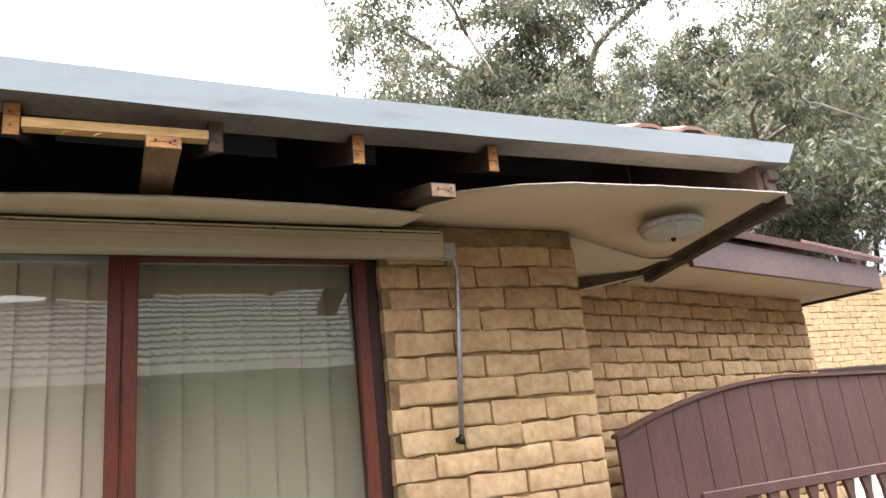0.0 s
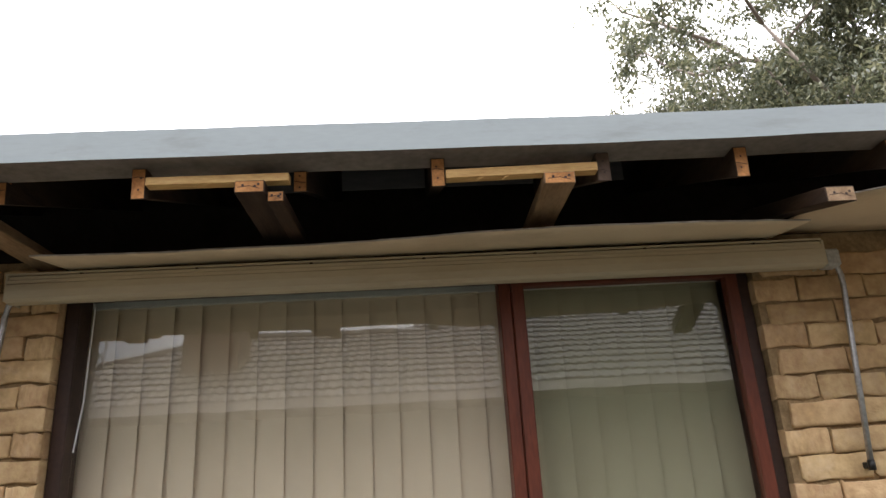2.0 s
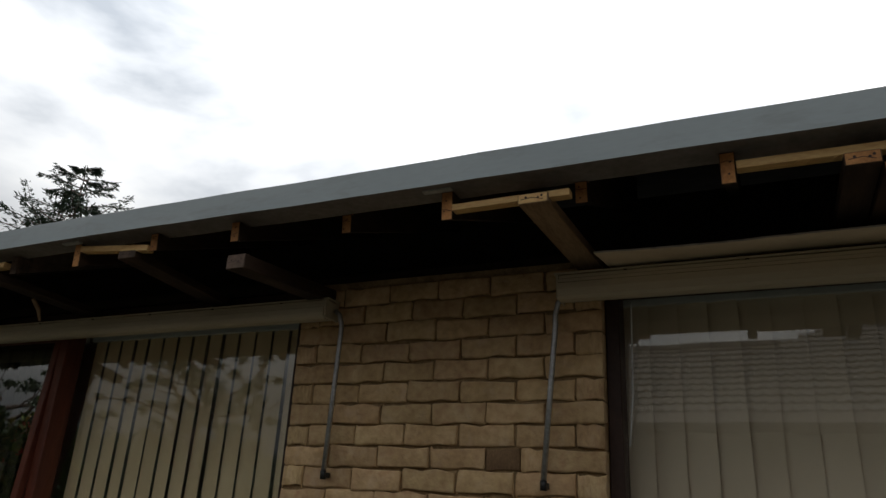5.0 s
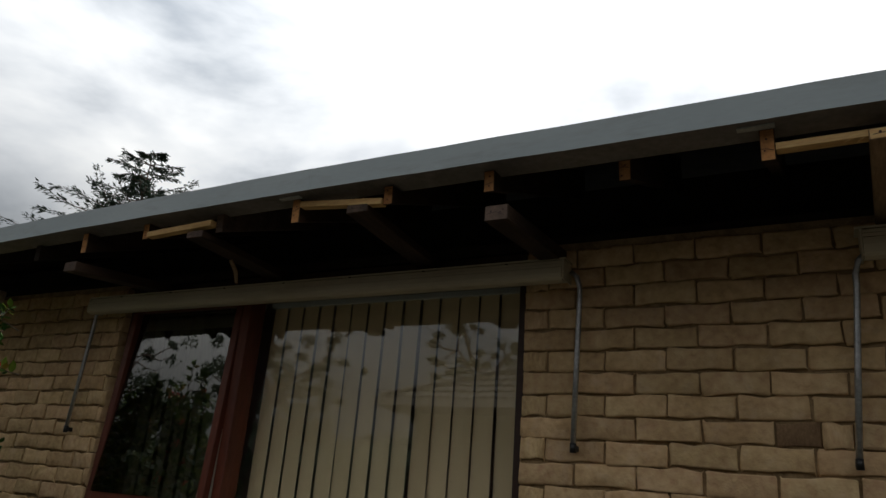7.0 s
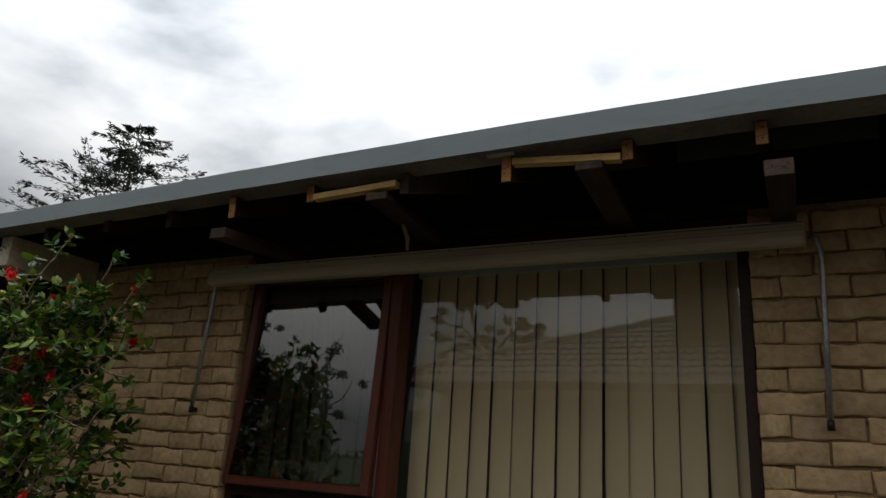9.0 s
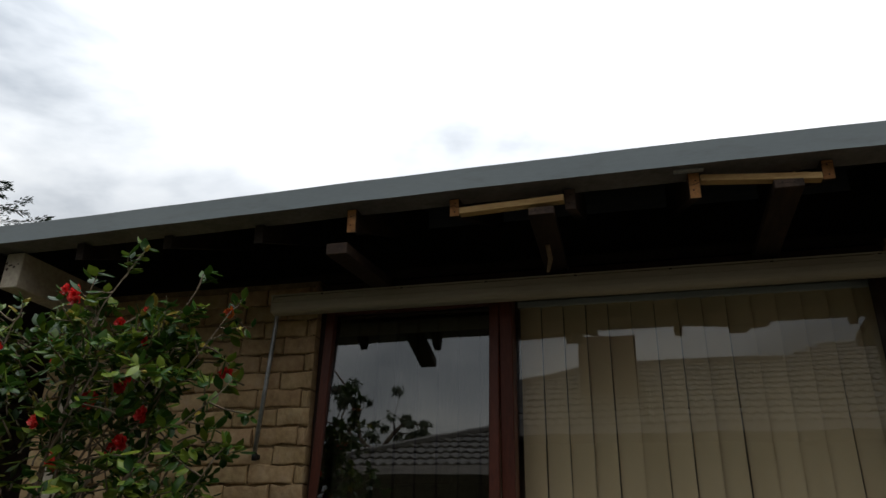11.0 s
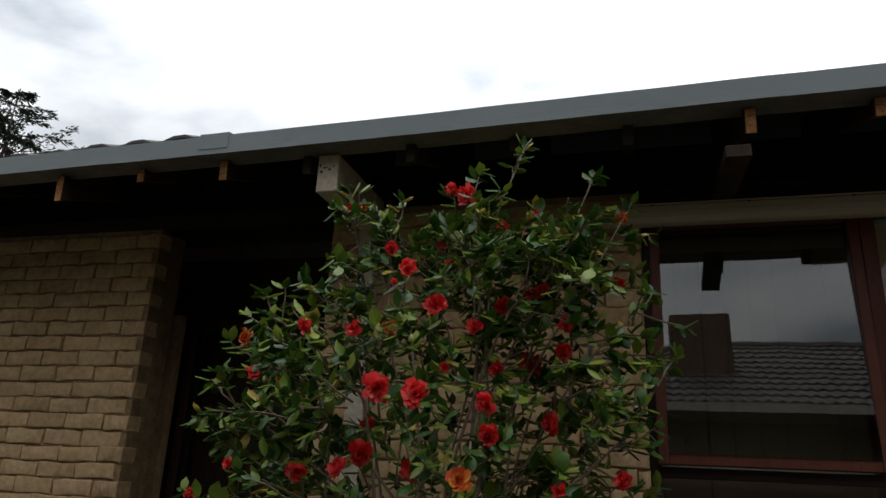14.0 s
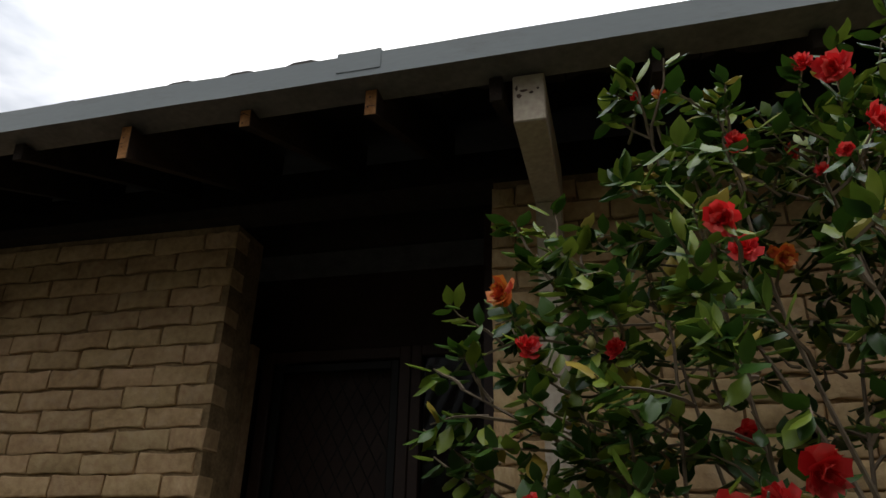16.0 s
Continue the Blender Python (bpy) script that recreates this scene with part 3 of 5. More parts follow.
def rafter(x, under, y0, seed, dark=False):
    """A sloping rafter, notched under the gutter, with a rough sawn end, old nails and splits."""
    rnd = random.Random(seed)
    w, y1 = 0.0205, 3.295
    b = bmesh.new()
    roof_top = G_Z - 0.003 + sag(x)
    rings = []
    for y, zt in ((y0, roof_top), (2.302, roof_top), (2.304, roof_z(2.304) - 0.003), (2.75, roof_z(2.75) - 0.003), (y1, roof_z(y1) - 0.003)):
        zu = under + (y - y0) * SLOPE
        rings.append([b.verts.new((x + sx * w * (1 + rnd.uniform(-0.04, 0.04)), y + (0.006 if sz < 0 and y == y0 else 0), zt if sz > 0 else zu))
                      for sx, sz in ((-1, -1), (1, -1), (1, 1), (-1, 1))])
    for ra, rb in zip(rings, rings[1:]):
        for k in range(4):
            b.faces.new((ra[k], ra[(k + 1) % 4], rb[(k + 1) % 4], rb[k]))
    b.faces.new(list(reversed(rings[0])))
    b.faces.new(rings[-1])
    bmesh.ops.recalc_face_normals(b, faces=b.faces)
    front = [e for e in b.edges if all(v.co.y < y0 + 0.01 for v in e.verts)]
    bmesh.ops.bevel(b, geom=front, offset=0.0022, segments=1, affect="EDGES")
    b.normal_update()
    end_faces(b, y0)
    mid = (under + roof_top) / 2
    nail_heads(b, [(x + rnd.uniform(-0.008, 0.008), mid + 0.018), (x + rnd.uniform(-0.01, 0.01), mid - 0.02)], y0 + 0.001)
    zc = mid + rnd.uniform(-0.02, 0.02)
    split_mark(b, [(x - w * 0.95, zc), (x - 0.004, zc + rnd.uniform(-0.006, 0.006)), (x + w * 0.8, zc + rnd.uniform(-0.01, 0.01))], y0 + 0.0005, 0.0011, 1)
    # Left of x -4.5 the dull rafters take the colour with shade in it.
    old = M_GREY_WOOD if x > -4.5 else M_RAFTER_SHADE
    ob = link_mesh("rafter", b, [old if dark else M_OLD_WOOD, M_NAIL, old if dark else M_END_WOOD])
    return tagged(ob, "grey rafter end under the gutter, the left ones with shade in the colour" if dark else "weathered orange-brown rafter with shade-dark sides and nailed sawn end", "rafter", "rafters of the open eave")


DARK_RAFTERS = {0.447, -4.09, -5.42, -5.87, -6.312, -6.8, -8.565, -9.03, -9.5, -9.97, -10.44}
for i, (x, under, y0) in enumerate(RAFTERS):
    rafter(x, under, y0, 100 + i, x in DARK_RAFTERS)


def bearer(x, z, w, h, yend, zback, seed, label, skew=0.0, mats=None):
    """A flat timber that runs from the wall out to the eave, its front end nailed and split."""
    rnd = random.Random(seed)
    b = bmesh.new()
    rings = []
    for y in (yend, 2.55, 2.84 if x > -6.9 else 3.0):
        t = (y - yend) / (2.84 - yend)
        zt, xc = z + (zback - z) * t, x + skew * t
        rings.append([b.verts.new((xc + sx * w / 2, y, zt + (0 if sz > 0 else -h))) for sx, sz in ((-1, -1), (1, -1), (1, 1), (-1, 1))])
    for ra, rb in zip(rings, rings[1:]):
        for k in range(4):
            b.faces.new((ra[k], ra[(k + 1) % 4], rb[(k + 1) % 4], rb[k]))
    b.faces.new(list(reversed(rings[0])))
    b.faces.new(rings[-1])
    bmesh.ops.recalc_face_normals(b, faces=b.faces)
    bmesh.ops.bevel(b, geom=[e for e in b.edges], offset=0.003, segments=1, affect="EDGES")
    b.normal_update()
    end_faces(b, yend)
    nail_heads(b, [(x - w * 0.22, z - h * 0.4), (x + w * 0.18, z - h * 0.5), (x + w * 0.3, z - h * 0.35)], yend, 1, 0.0045)
    split_mark(b, [(x - w * 0.4, z - h * 0.55), (x, z - h * 0.45), (x + w * 0.35, z - h * 0.7)], yend - 0.0005, 0.0012, 1)
    ob = link_mesh("soffit_bearer", b, mats or [M_OLD_WOOD, M_NAIL, M_END_WOOD])
    return tagged(ob, label, "timber bearer", "bearers of the torn soffit")


LB = "old timber bearer hanging where the soffit was torn off"
DK = [M_OLD_WOOD, M_NAIL, M_GREY_WOOD]
DB = [M_OLD_WOOD, M_NAIL, M_OLD_WOOD]
M_PALE_BEARER = surf("pale_old_bearer", (0.34, 0.225, 0.13), (0.23, 0.145, 0.08), 8, 0.85, 0.3, 50, stretch=(3, 0.5, 3),
                     stain=(0.12, 0.07, 0.04), stain_scale=6, stain_amount=0.6)
PB = [M_PALE_BEARER, M_NAIL, M_END_WOOD]
PB3 = [M_PALE_BEARER, M_NAIL, M_NEW_WOOD]
PB2 = [M_OLD_WOOD, M_NAIL, M_PALE_BEARER]
bearer(0.305, 2.715, 0.094, 0.039, 2.209, 2.728, 1, LB, mats=PB)
bearer(1.154, 2.629, 0.091, 0.050, 2.209, 2.79, 2, LB, mats=PB2)
bearer(-0.627, 2.727, 0.089, 0.040, 2.209, 2.728, 3, LB)
bearer(-0.554, 2.700, 0.05, 0.035, 2.234, 2.72, 33, LB)
bearer(-1.541, 2.734, 0.100, 0.036, 2.206, 2.715, 4, LB, skew=0.035, mats=PB3)
bearer(-2.715, 2.646, 0.088, 0.058, 2.206, 2.685, 5, LB, mats=DK)
bearer(-3.32, 2.730, 0.10, 0.036, 2.216, 2.685, 6, LB, mats=DK)
bearer(-4.20, 2.712, 0.10, 0.034, 2.216, 2.685, 7, LB, mats=DK)
bearer(-5.030, 2.630, 0.090, 0.049, 2.206, 2.685, 8, LB, mats=DB)

# New pine trimmers between pairs of rafter ends.
for xa, xb, za, zb, h in ((-0.039, 0.426, 2.711, 2.718, 0.029), (-0.938, -0.512, 2.727, 2.725, 0.026), (-1.826, -1.424, 2.714, 2.716, 0.023),
                          (-3.612, -3.208, 2.754, 2.717, 0.026), (-4.522, -4.112, 2.714, 2.729, 0.027)):
    b = bmesh.new()
    v = [b.verts.new((x, y, z + dz)) for dz in (0, h) for x, z in ((xa, za), (xb, zb)) for y in (2.216, 2.254)]
    for q in ((0, 1, 3, 2), (4, 6, 7, 5), (0, 2, 6, 4), (1, 5, 7, 3), (0, 4, 5, 1), (2, 3, 7, 6)):
        b.faces.new([v[i] for i in q])
    bmesh.ops.recalc_face_normals(b, faces=b.faces)
    bmesh.ops.bevel(b, geom=list(b.edges), offset=0.0015, segments=1, affect="EDGES")
    # splinters along the lower edge
    rnd = random.Random(int(xa * 1000))
    for _ in range(4):
        x = rnd.uniform(xa + 0.03, xb - 0.03)
        tube([(x, 2.221, za + 0.002), (x - 0.012, 2.215, za - 0.006), (x - 0.02, 2.213, za - 0.013)], [0.0015, 0.001, 0.0004], 4, b)
    tagged(link_mesh("trimmer_board", b, M_NEW_WOOD), "pale new pine batten nailed between two rafter ends", "timber batten", "new battens of the eave")

# Torn scrap hanging in the eave.
b = tube([(-4.205, 2.46, 2.652), (-4.20, 2.50, 2.605), (-4.215, 2.53, 2.56)], [0.010, 0.011, 0.007], 5)
tagged(link_mesh("timber_offcut", b, M_PALE_BEARER), "thin pale splintered offcut hanging in the open eave", "offcut")

# The gutter, in three lengths with seams.


def gutter_profile(o=0.0):
    t = 0.0025
    return [(G_Y - o, G_Z - o), (G_Y - o, G_Z + G_H), (G_Y + 0.008, G_Z + G_H + 0.004), (G_Y + 0.008, G_Z + G_H - 0.006), (G_Y + t, G_Z + G_H - 0.004),
            (G_Y + t, G_Z + t), (G_Y + G_D, G_Z + t), (G_Y + G_D, G_Z + G_H), (G_Y + G_D + t, G_Z + G_H), (G_Y + G_D + t, G_Z - o)]


gutter = thing("gutter", "pale blue-grey painted metal box gutter along the eave", "gutter", (0, G_Y, G_Z))
for xa, xb, o in ((-11.9, -3.966, 0.0), (-3.9665, -3.5265, 0.0012), (-3.527, 2.775, 0.0)):
    n = max(2, int((xb - xa) / 0.12))
    xs = [xa + (xb - xa) * i / n for i in range(n + 1)]
    b = sweep(gutter_profile(o), xs, lambda x: sag(x) + 0.0022 * wob(x, 3.1) + 0.0012 * wob(x, 11.0, 4.0))
    b.normal_update()
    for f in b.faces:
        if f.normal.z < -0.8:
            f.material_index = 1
    for v in b.verts:
        v.co.y += 0.0018 * wob(v.co.x, 5.0, 2.0)
        if v.co.z < G_Z + sag(v.co.x) + 0.03:
            v.co.z += 0.004 * min(1.0, max(0.0, (-2.5 - v.co.x) / 3.0))
        if v.co.x > 2.77:
            v.co.x += (v.co.z - G_Z - 0.03) * 0.7
        v.co -= Vector(gutter.location)
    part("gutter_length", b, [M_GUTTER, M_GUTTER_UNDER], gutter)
# end cap and folded joint clips
b = box(2.755, 2.759, G_Y + 0.004, G_Y + G_D, G_Z + 0.004 + sag(2.72), G_Z + G_H - 0.004 + sag(2.72))
bmesh.ops.translate(b, verts=b.verts, vec=-Vector(gutter.location))
part("end_cap", b, M_GUTTER_UNDER, gutter)
for xa, xb in ((-7.30, -7.151),):
    b = sweep([(G_Y - 0.003, G_Z + 0.03), (G_Y - 0.003, G_Z + G_H + 0.012), (G_Y + 0.03, G_Z + G_H + 0.016), (G_Y + 0.03, G_Z + G_H + 0.012), (G_Y - 0.0005, G_Z + G_H + 0.008), (G_Y - 0.0005, G_Z + 0.03)],
              [xa, (xa + xb) / 2, xb], lambda x: sag(x) + 0.004 * wob(x, 20))
    bmesh.ops.translate(b, verts=b.verts, vec=-Vector(gutter.location))
    part("joint_cover", b, M_GUTTER, gutter, "bent metal joint cover")
# small brackets under the gutter
for x in (-1.868, -3.645):
    b = box(x - 0.06, x + 0.045, 2.188, 2.212, G_Z - 0.007 + sag(x), G_Z - 0.0005 + sag(x), 0.001)
    bmesh.ops.translate(b, verts=b.verts, vec=-Vector(gutter.location))
    part("bracket", b, M_PLASTIC, gutter, "small pale metal strap")
# Rough board end behind the gutter's right end.
b = bmesh.new()
add_box(b, 2.655, 2.71, 2.20, 2.86, 2.652, 2.765, 0.004)
add_box(b, 2.665, 2.72, 2.185, 2.29, 2.735, 2.782, 0.004)
for v in b.verts:
    v.co += Vector((0.012 * wob(v.co.y, 9, 3.0), 0, 0.010 * wob(v.co.y + v.co.z, 14, 8.0)))
# Dark sloping board added to close the gap, where the eave end is black.
cols = [(2.21 + 1.07 * k / 8, 2.645 - (0.08 + 1.07 * k / 8) * 0.11) for k in range(9)]
lo = [[b.verts.new((xx, y, zz)) for xx, zz in ((2.615, z), (2.645, z), (2.645, roof_z(y) - 0.004), (2.615, roof_z(y) - 0.004))] for y, z in cols]
for ra, rb in zip(lo, lo[1:]):
    for k in range(4):
        b.faces.new((ra[k], rb[k], rb[(k + 1) % 4], ra[(k + 1) % 4]))
b.faces.new(list(reversed(lo[0])))
b.faces.new(lo[-1])
tagged(link_mesh("barge_board", b, M_GREY_WOOD), "dark rotten barge board end behind the gutter", "barge board")

# Lowest row of roof tiles over the gutter.
for i in range(62):
    x = -11.7 + i * 0.232
    if x > 2.45:
        break
    rnd = random.Random(500 + i)
    dz = rnd.uniform(-0.006, 0.010) + (0.026 if x > 1.9 else sag(x) + 0.003 if x < -7.4 else sag(x) - 0.034)
    b = bmesh.new()
    prof = [(0.0, 0.012), (0.05, 0.030), (0.11, 0.032), (0.16, 0.014), (0.225, 0.010)]
    lo = [[b.verts.new((x + px, y, roof_z(y) + 0.032 + pz + dz - 0.016 * (y < 2.3) + q)) for px, pz in prof] for y, q in ((2.195, 0.0), (2.195, 0.016), (2.62, 0.016), (2.62, 0.0))]
    for ra, rb in zip(lo, lo[1:] + lo[:1]):
        for k in range(len(prof) - 1):
            b.faces.new((ra[k], ra[k + 1], rb[k + 1], rb[k]))
    for k in (0, len(prof) - 1):
        b.faces.new([r[k] for r in lo])
    bmesh.ops.recalc_face_normals(b, faces=b.faces)
    # Tiles are dark left of x 1.4 and terracotta to the right.
    part("tile", b, M_TILE_DARK if x < 1.4 else M_TILE, roof)

# ---- soffit sheets ----
def sheet(name, label, front, back, xs, z_of, edge=0.006):
    """A thin broken sheet between a front and a back edge, 6 mm thick."""
    b = bmesh.new()
    K = 6
    top, bot = [], []
    for x in xs:
        col_t, col_b = [], []
        for k in range(K + 1):
            y = front(x) + (back(x) - front(x)) * k / K
            z = z_of(x, y)
            col_b.append(b.verts.new((x, y, z)))
            col_t.append(b.verts.new((x, y, z + edge)))
        top.append(col_t)
        bot.append(col_b)
    n = len(xs)
    for i in range(n - 1):
        for k in range(K):
            b.faces.new((bot[i][k], bot[i][k + 1], bot[i + 1][k + 1], bot[i + 1][k]))
            b.faces.new((top[i][k], top[i + 1][k], top[i + 1][k + 1], top[i][k + 1]))
        f = b.faces.new((bot[i][0], bot[i + 1][0], top[i + 1][0], top[i][0]))
        f.material_index = 1
        b.faces.new((bot[i][K], top[i][K], top[i + 1][K], bot[i + 1][K]))
    for i in (0, n - 1):
        for k in range(K):
            f = b.faces.new((bot[i][k], bot[i][k + 1], top[i][k + 1], top[i][k]))
            f.material_index = 1
    bmesh.ops.recalc_face_normals(b, faces=b.faces)
    return tagged(link_mesh(name, b, [M_SOFFIT, M_SHEET_EDGE], True), label, "soffit sheet")


def lerp_table(pts, x):
    if x <= pts[0][0]:
        return pts[0][1]
    for (a, u), (c, v) in zip(pts, pts[1:]):
        if x <= c:
            return u + (v - u) * (x - a) / (c - a)
    return pts[-1][1]


TORN = [(-1.42, 2.515), (-1.2, 2.545), (-0.95, 2.562), (-0.5, 2.545), (-0.2, 2.51), (0.06, 2.45), (0.35, 2.435), (0.82, 2.445), (1.22, 2.50)]
xs = [-1.42 + 2.64 * i / 90 for i in range(91)]
sheet("soffit_sheet", "cream soffit sheet with a torn wavy front edge over the awning",
      lambda x: lerp_table(TORN, x) + 0.006 * wob(x, 9, 1.0) + 0.003 * wob(x, 40, 2.0), lambda x: 2.838,
      xs, lambda x, y: 2.625 + 0.004 * wob(x, 2.0, 3.0) + (y - 2.5) * 0.14)
RIGHT = [(1.225, 2.60), (1.25, 2.39), (1.30, 2.345), (1.48, 2.235), (1.645, 2.18), (2.0, 2.145), (2.66, 2.115)]
xs = [1.225 + 1.43 * i / 60 for i in range(61)]
sheet("soffit_sheet", "cream soffit sheet still hanging at the corner with a jagged edge",
      lambda x: lerp_table(RIGHT, x) + 0.005 * wob(x, 12, 5.0), lambda x: 2.838 if x < 2.1 else 2.863 - 0.12 * (x - 2.1),
      xs, lambda x, y: 2.645 + max(0.0, y - 2.15) * lerp_table([(2.05, 0.078), (2.5, -0.11)], x))
b = bmesh.new()
rings = []
for k in range(13):
    y = 2.13 + 0.90 * k / 12
    z = 2.647 - (y - 2.13) * 0.11
    rings.append([b.verts.new((xx + 0.003 * wob(y, 17, xx), y, zz + 0.003 * wob(y, 21, zz))) for xx, zz in ((2.652, z - 0.040), (2.692, z - 0.044), (2.692, z + 0.002), (2.652, z + 0.002))])
for ra, rb in zip(rings, rings[1:]):
    for k in range(4):
        b.faces.new((ra[k], rb[k], rb[(k + 1) % 4], ra[(k + 1) % 4]))
b.faces.new(list(reversed(rings[0])))
b.faces.new(rings[-1])
bmesh.ops.recalc_face_normals(b, faces=b.faces)
tagged(link_mesh("soffit_trim", b, M_GREY_WOOD), "dark weathered timber trim along the edge of the corner soffit", "trim board")
xs = [2.104 + 0.548 * i / 12 for i in range(13)]
sheet("soffit_sheet", "stained cream soffit strip behind the joint at the corner",
      lambda x: 2.868 - 0.12 * (x - 2.1), lambda x: 3.032, xs,
      lambda x, y: lerp_table([(2.868 - 0.12 * (x - 2.1), 2.645 + 0.72 * lerp_table([(2.05, 0.078), (2.5, -0.11)], x)), (3.03, 2.515 + 0.10 * (x - 2.1))], y))
beam_bm = box(2.104, 2.70, 3.032, 3.10, 2.44, 2.512, 0.003)
for v in beam_bm.verts:
    v.co.z += (v.co.x - 2.104) * (0.185 if v.co.z < 2.47 else 0.15)
# Downward faces take the soffit cream, so the lit underside is in the colour.
for fc in beam_bm.faces:
    fc.material_index = 1 if fc.normal.z < -0.7 else 0
tagged(link_mesh("passage_beam", beam_bm, [M_GREY_WOOD, M_SOFFIT]), "brown weathered batten over the side passage, its underside coloured as lit", "beam")

# Ceiling light under the corner soffit.
lamp = thing("ceiling_light", "round frosted glass oyster light on the cream soffit", "ceiling light", (2.30, 2.42, 2.606))
part("rim", lathe([(0.02, 0.0), (0.135, 0.0), (0.140, -0.012), (0.132, -0.026), (0.06, -0.027)], 36), M_STEEL, lamp, "thin metal rim", True)
part("diffuser", lathe([(0.129, -0.022), (0.124, -0.040), (0.10, -0.056), (0.06, -0.064), (0.001, -0.066)], 36), M_LAMP_GLASS, lamp, "frosted white glass", True)
part("knob", lathe([(0.009, -0.064), (0.011, -0.072), (0.006, -0.080), (0.001, -0.082)], 12), M_BLACK, lamp, "", True)


# ---- awnings ----
def awning(x0, x1, label):
    """A rolled-up awning in its ribbed hood, fixed under the eave."""
    root = thing("awning", label, "awning", ((x0 + x1) / 2, 2.80, 2.56), "window awnings")
    o = -Vector(root.location)
    z0, z1 = (2.535, 2.632) if x1 > 0 else (2.528, 2.612)
    prof = [(2.838, z1 + 0.004), (2.755, z1 + 0.004), (2.740, z1 - 0.002), (2.740, z1 - 0.014), (2.733, z1 - 0.018), (2.733, z1 - 0.030), (2.726, z1 - 0.035),
            (2.724, z1 - 0.06), (2.728, z0 + 0.010), (2.738, z0), (2.762, z0 - 0.004), (2.81, z0 + 0.006), (2.838, z0 + 0.02)]
    n = 24
    xs = [x0 + (x1 - x0) * i / n for i in range(n + 1)]
    b = sweep(prof, xs, lambda x: 0.002 * wob(x, 1.3))
    bmesh.ops.translate(b, verts=b.verts, vec=o)
    part("hood", b, M_AWNING, root)
    b = sweep([(2.838, z1 + 0.014), (2.748, z1 + 0.014), (2.748, z1 + 0.006), (2.838, z1 + 0.006)], [x0 - 0.02, x1 + 0.01])
    bmesh.ops.translate(b, verts=b.verts, vec=o)
    part("flashing", b, M_AWNING, root)
    for xe in (x0, x1):
        s = -1 if xe == x0 else 1
        b = bmesh.new()
        add_box(b, min(xe, xe + s * 0.008), max(xe, xe + s * 0.008), 2.732, 2.838, z0 + 0.004, z1 + 0.002, 0.002)
        bmesh.ops.translate(b, verts=b.verts, vec=o)
        part("end_cap", b, M_AWNING, root)
    for k in range(7):
        x = x0 + 0.25 + (x1 - x0 - 0.5) * k / 6
        b = lathe([(0.007, 0), (0.007, -0.003), (0.004, -0.006), (0.001, -0.0065)], 8, (x, 2.752, z1 + 0.006))
        bmesh.ops.translate(b, verts=b.verts, vec=o)
        part("screw", b, M_NAIL, root)
    return root


LA = "beige metal awning hood rolled up over the window"
awn_a = awning(-1.605, 1.382, LA)
awn_b = awning(-5.58, -2.655, LA)


def arm(awn, xt, zt, xb, zb, side):
    """A folded awning arm: bent at the top to the hood, plugged and fixed at its foot."""
    o = -Vector(awn.location)
    b = tube([(xt - side * 0.035, 2.79, zt + 0.075), (xt - side * 0.012, 2.795, zt + 0.055), (xt, 2.80, zt + 0.01), (xt, 2.80, zt - 0.03),
              ((xt + xb) / 2, 2.803, (zt + zb) / 2), (xb, 2.806, zb + 0.02)], 0.0105, 10)
    bmesh.ops.translate(b, verts=b.verts, vec=o)
    rod = part("arm", b, M_STEEL, awn, "galvanised steel arm folded down the wall", True)
    b = tube([(xb, 2.806, zb + 0.022), (xb, 2.806, zb - 0.012)], 0.0125, 10)
    bmesh.ops.translate(b, verts=b.verts, vec=o)
    part("end_plug", b, M_BLACK, rod, "black end plug", True)
    b = box(xb - 0.012, xb + 0.012, 2.815, 2.842, zb - 0.006, zb + 0.016, 0.003)
    bmesh.ops.translate(b, verts=b.verts, vec=o)
    part("wall_bracket", b, M_BLACK, rod)


arm(awn_a, 1.468, 2.50, 1.414, 1.818, 1)
arm(awn_a, -1.635, 2.485, -1.684, 1.865, -1)
arm(awn_b, -2.60, 2.50, -2.62, 1.876, 1)
arm(awn_b, -5.585, 2.51, -5.625, 1.858, -1)
b = box(1.391, 1.447, 2.74, 2.81, 2.535, 2.60, 0.006)
bmesh.ops.translate(b, verts=b.verts, vec=-Vector(awn_a.location))
part("bracket", b, M_PLASTIC, awn_a, "grey metal end bracket")


# ---- windows ----
def framed(name, x0, x1, z0, z1, y0, y1, w, mat, parent, wb=None):
    """Four bevelled members round an opening, as one frame mesh."""
    b = bmesh.new()
    wb = wb or w
    add_box(b, x0, x0 + w, y0, y1, z0, z1, 0.004)
    add_box(b, x1 - w, x1, y0, y1, z0, z1, 0.004)
    add_box(b, x0 + w - 0.002, x1 - w + 0.002, y0 + 0.002, y1, z1 - w, z1 - 0.001, 0.004)
    add_box(b, x0 + w - 0.002, x1 - w + 0.002, y0 + 0.002, y1, z0 + 0.001, z0 + wb, 0.004)
    return part(name, b, mat, parent)


def pane(x0, x1, z0, z1, y, parent, name="pane", mat=M_GLASS, lean=0.0):
    """A sheet of glass; lean tips it a little about its middle, as old panes sit."""
    b = box(x0, x1, y, y + 0.005, z0, z1)
    for v in b.verts:
        v.co.y += (v.co.z - (z0 + z1) / 2) * math.tan(radians(lean))
    p = part(name, b, mat, parent, "clear window glass")
    p.visible_shadow = False
    return p


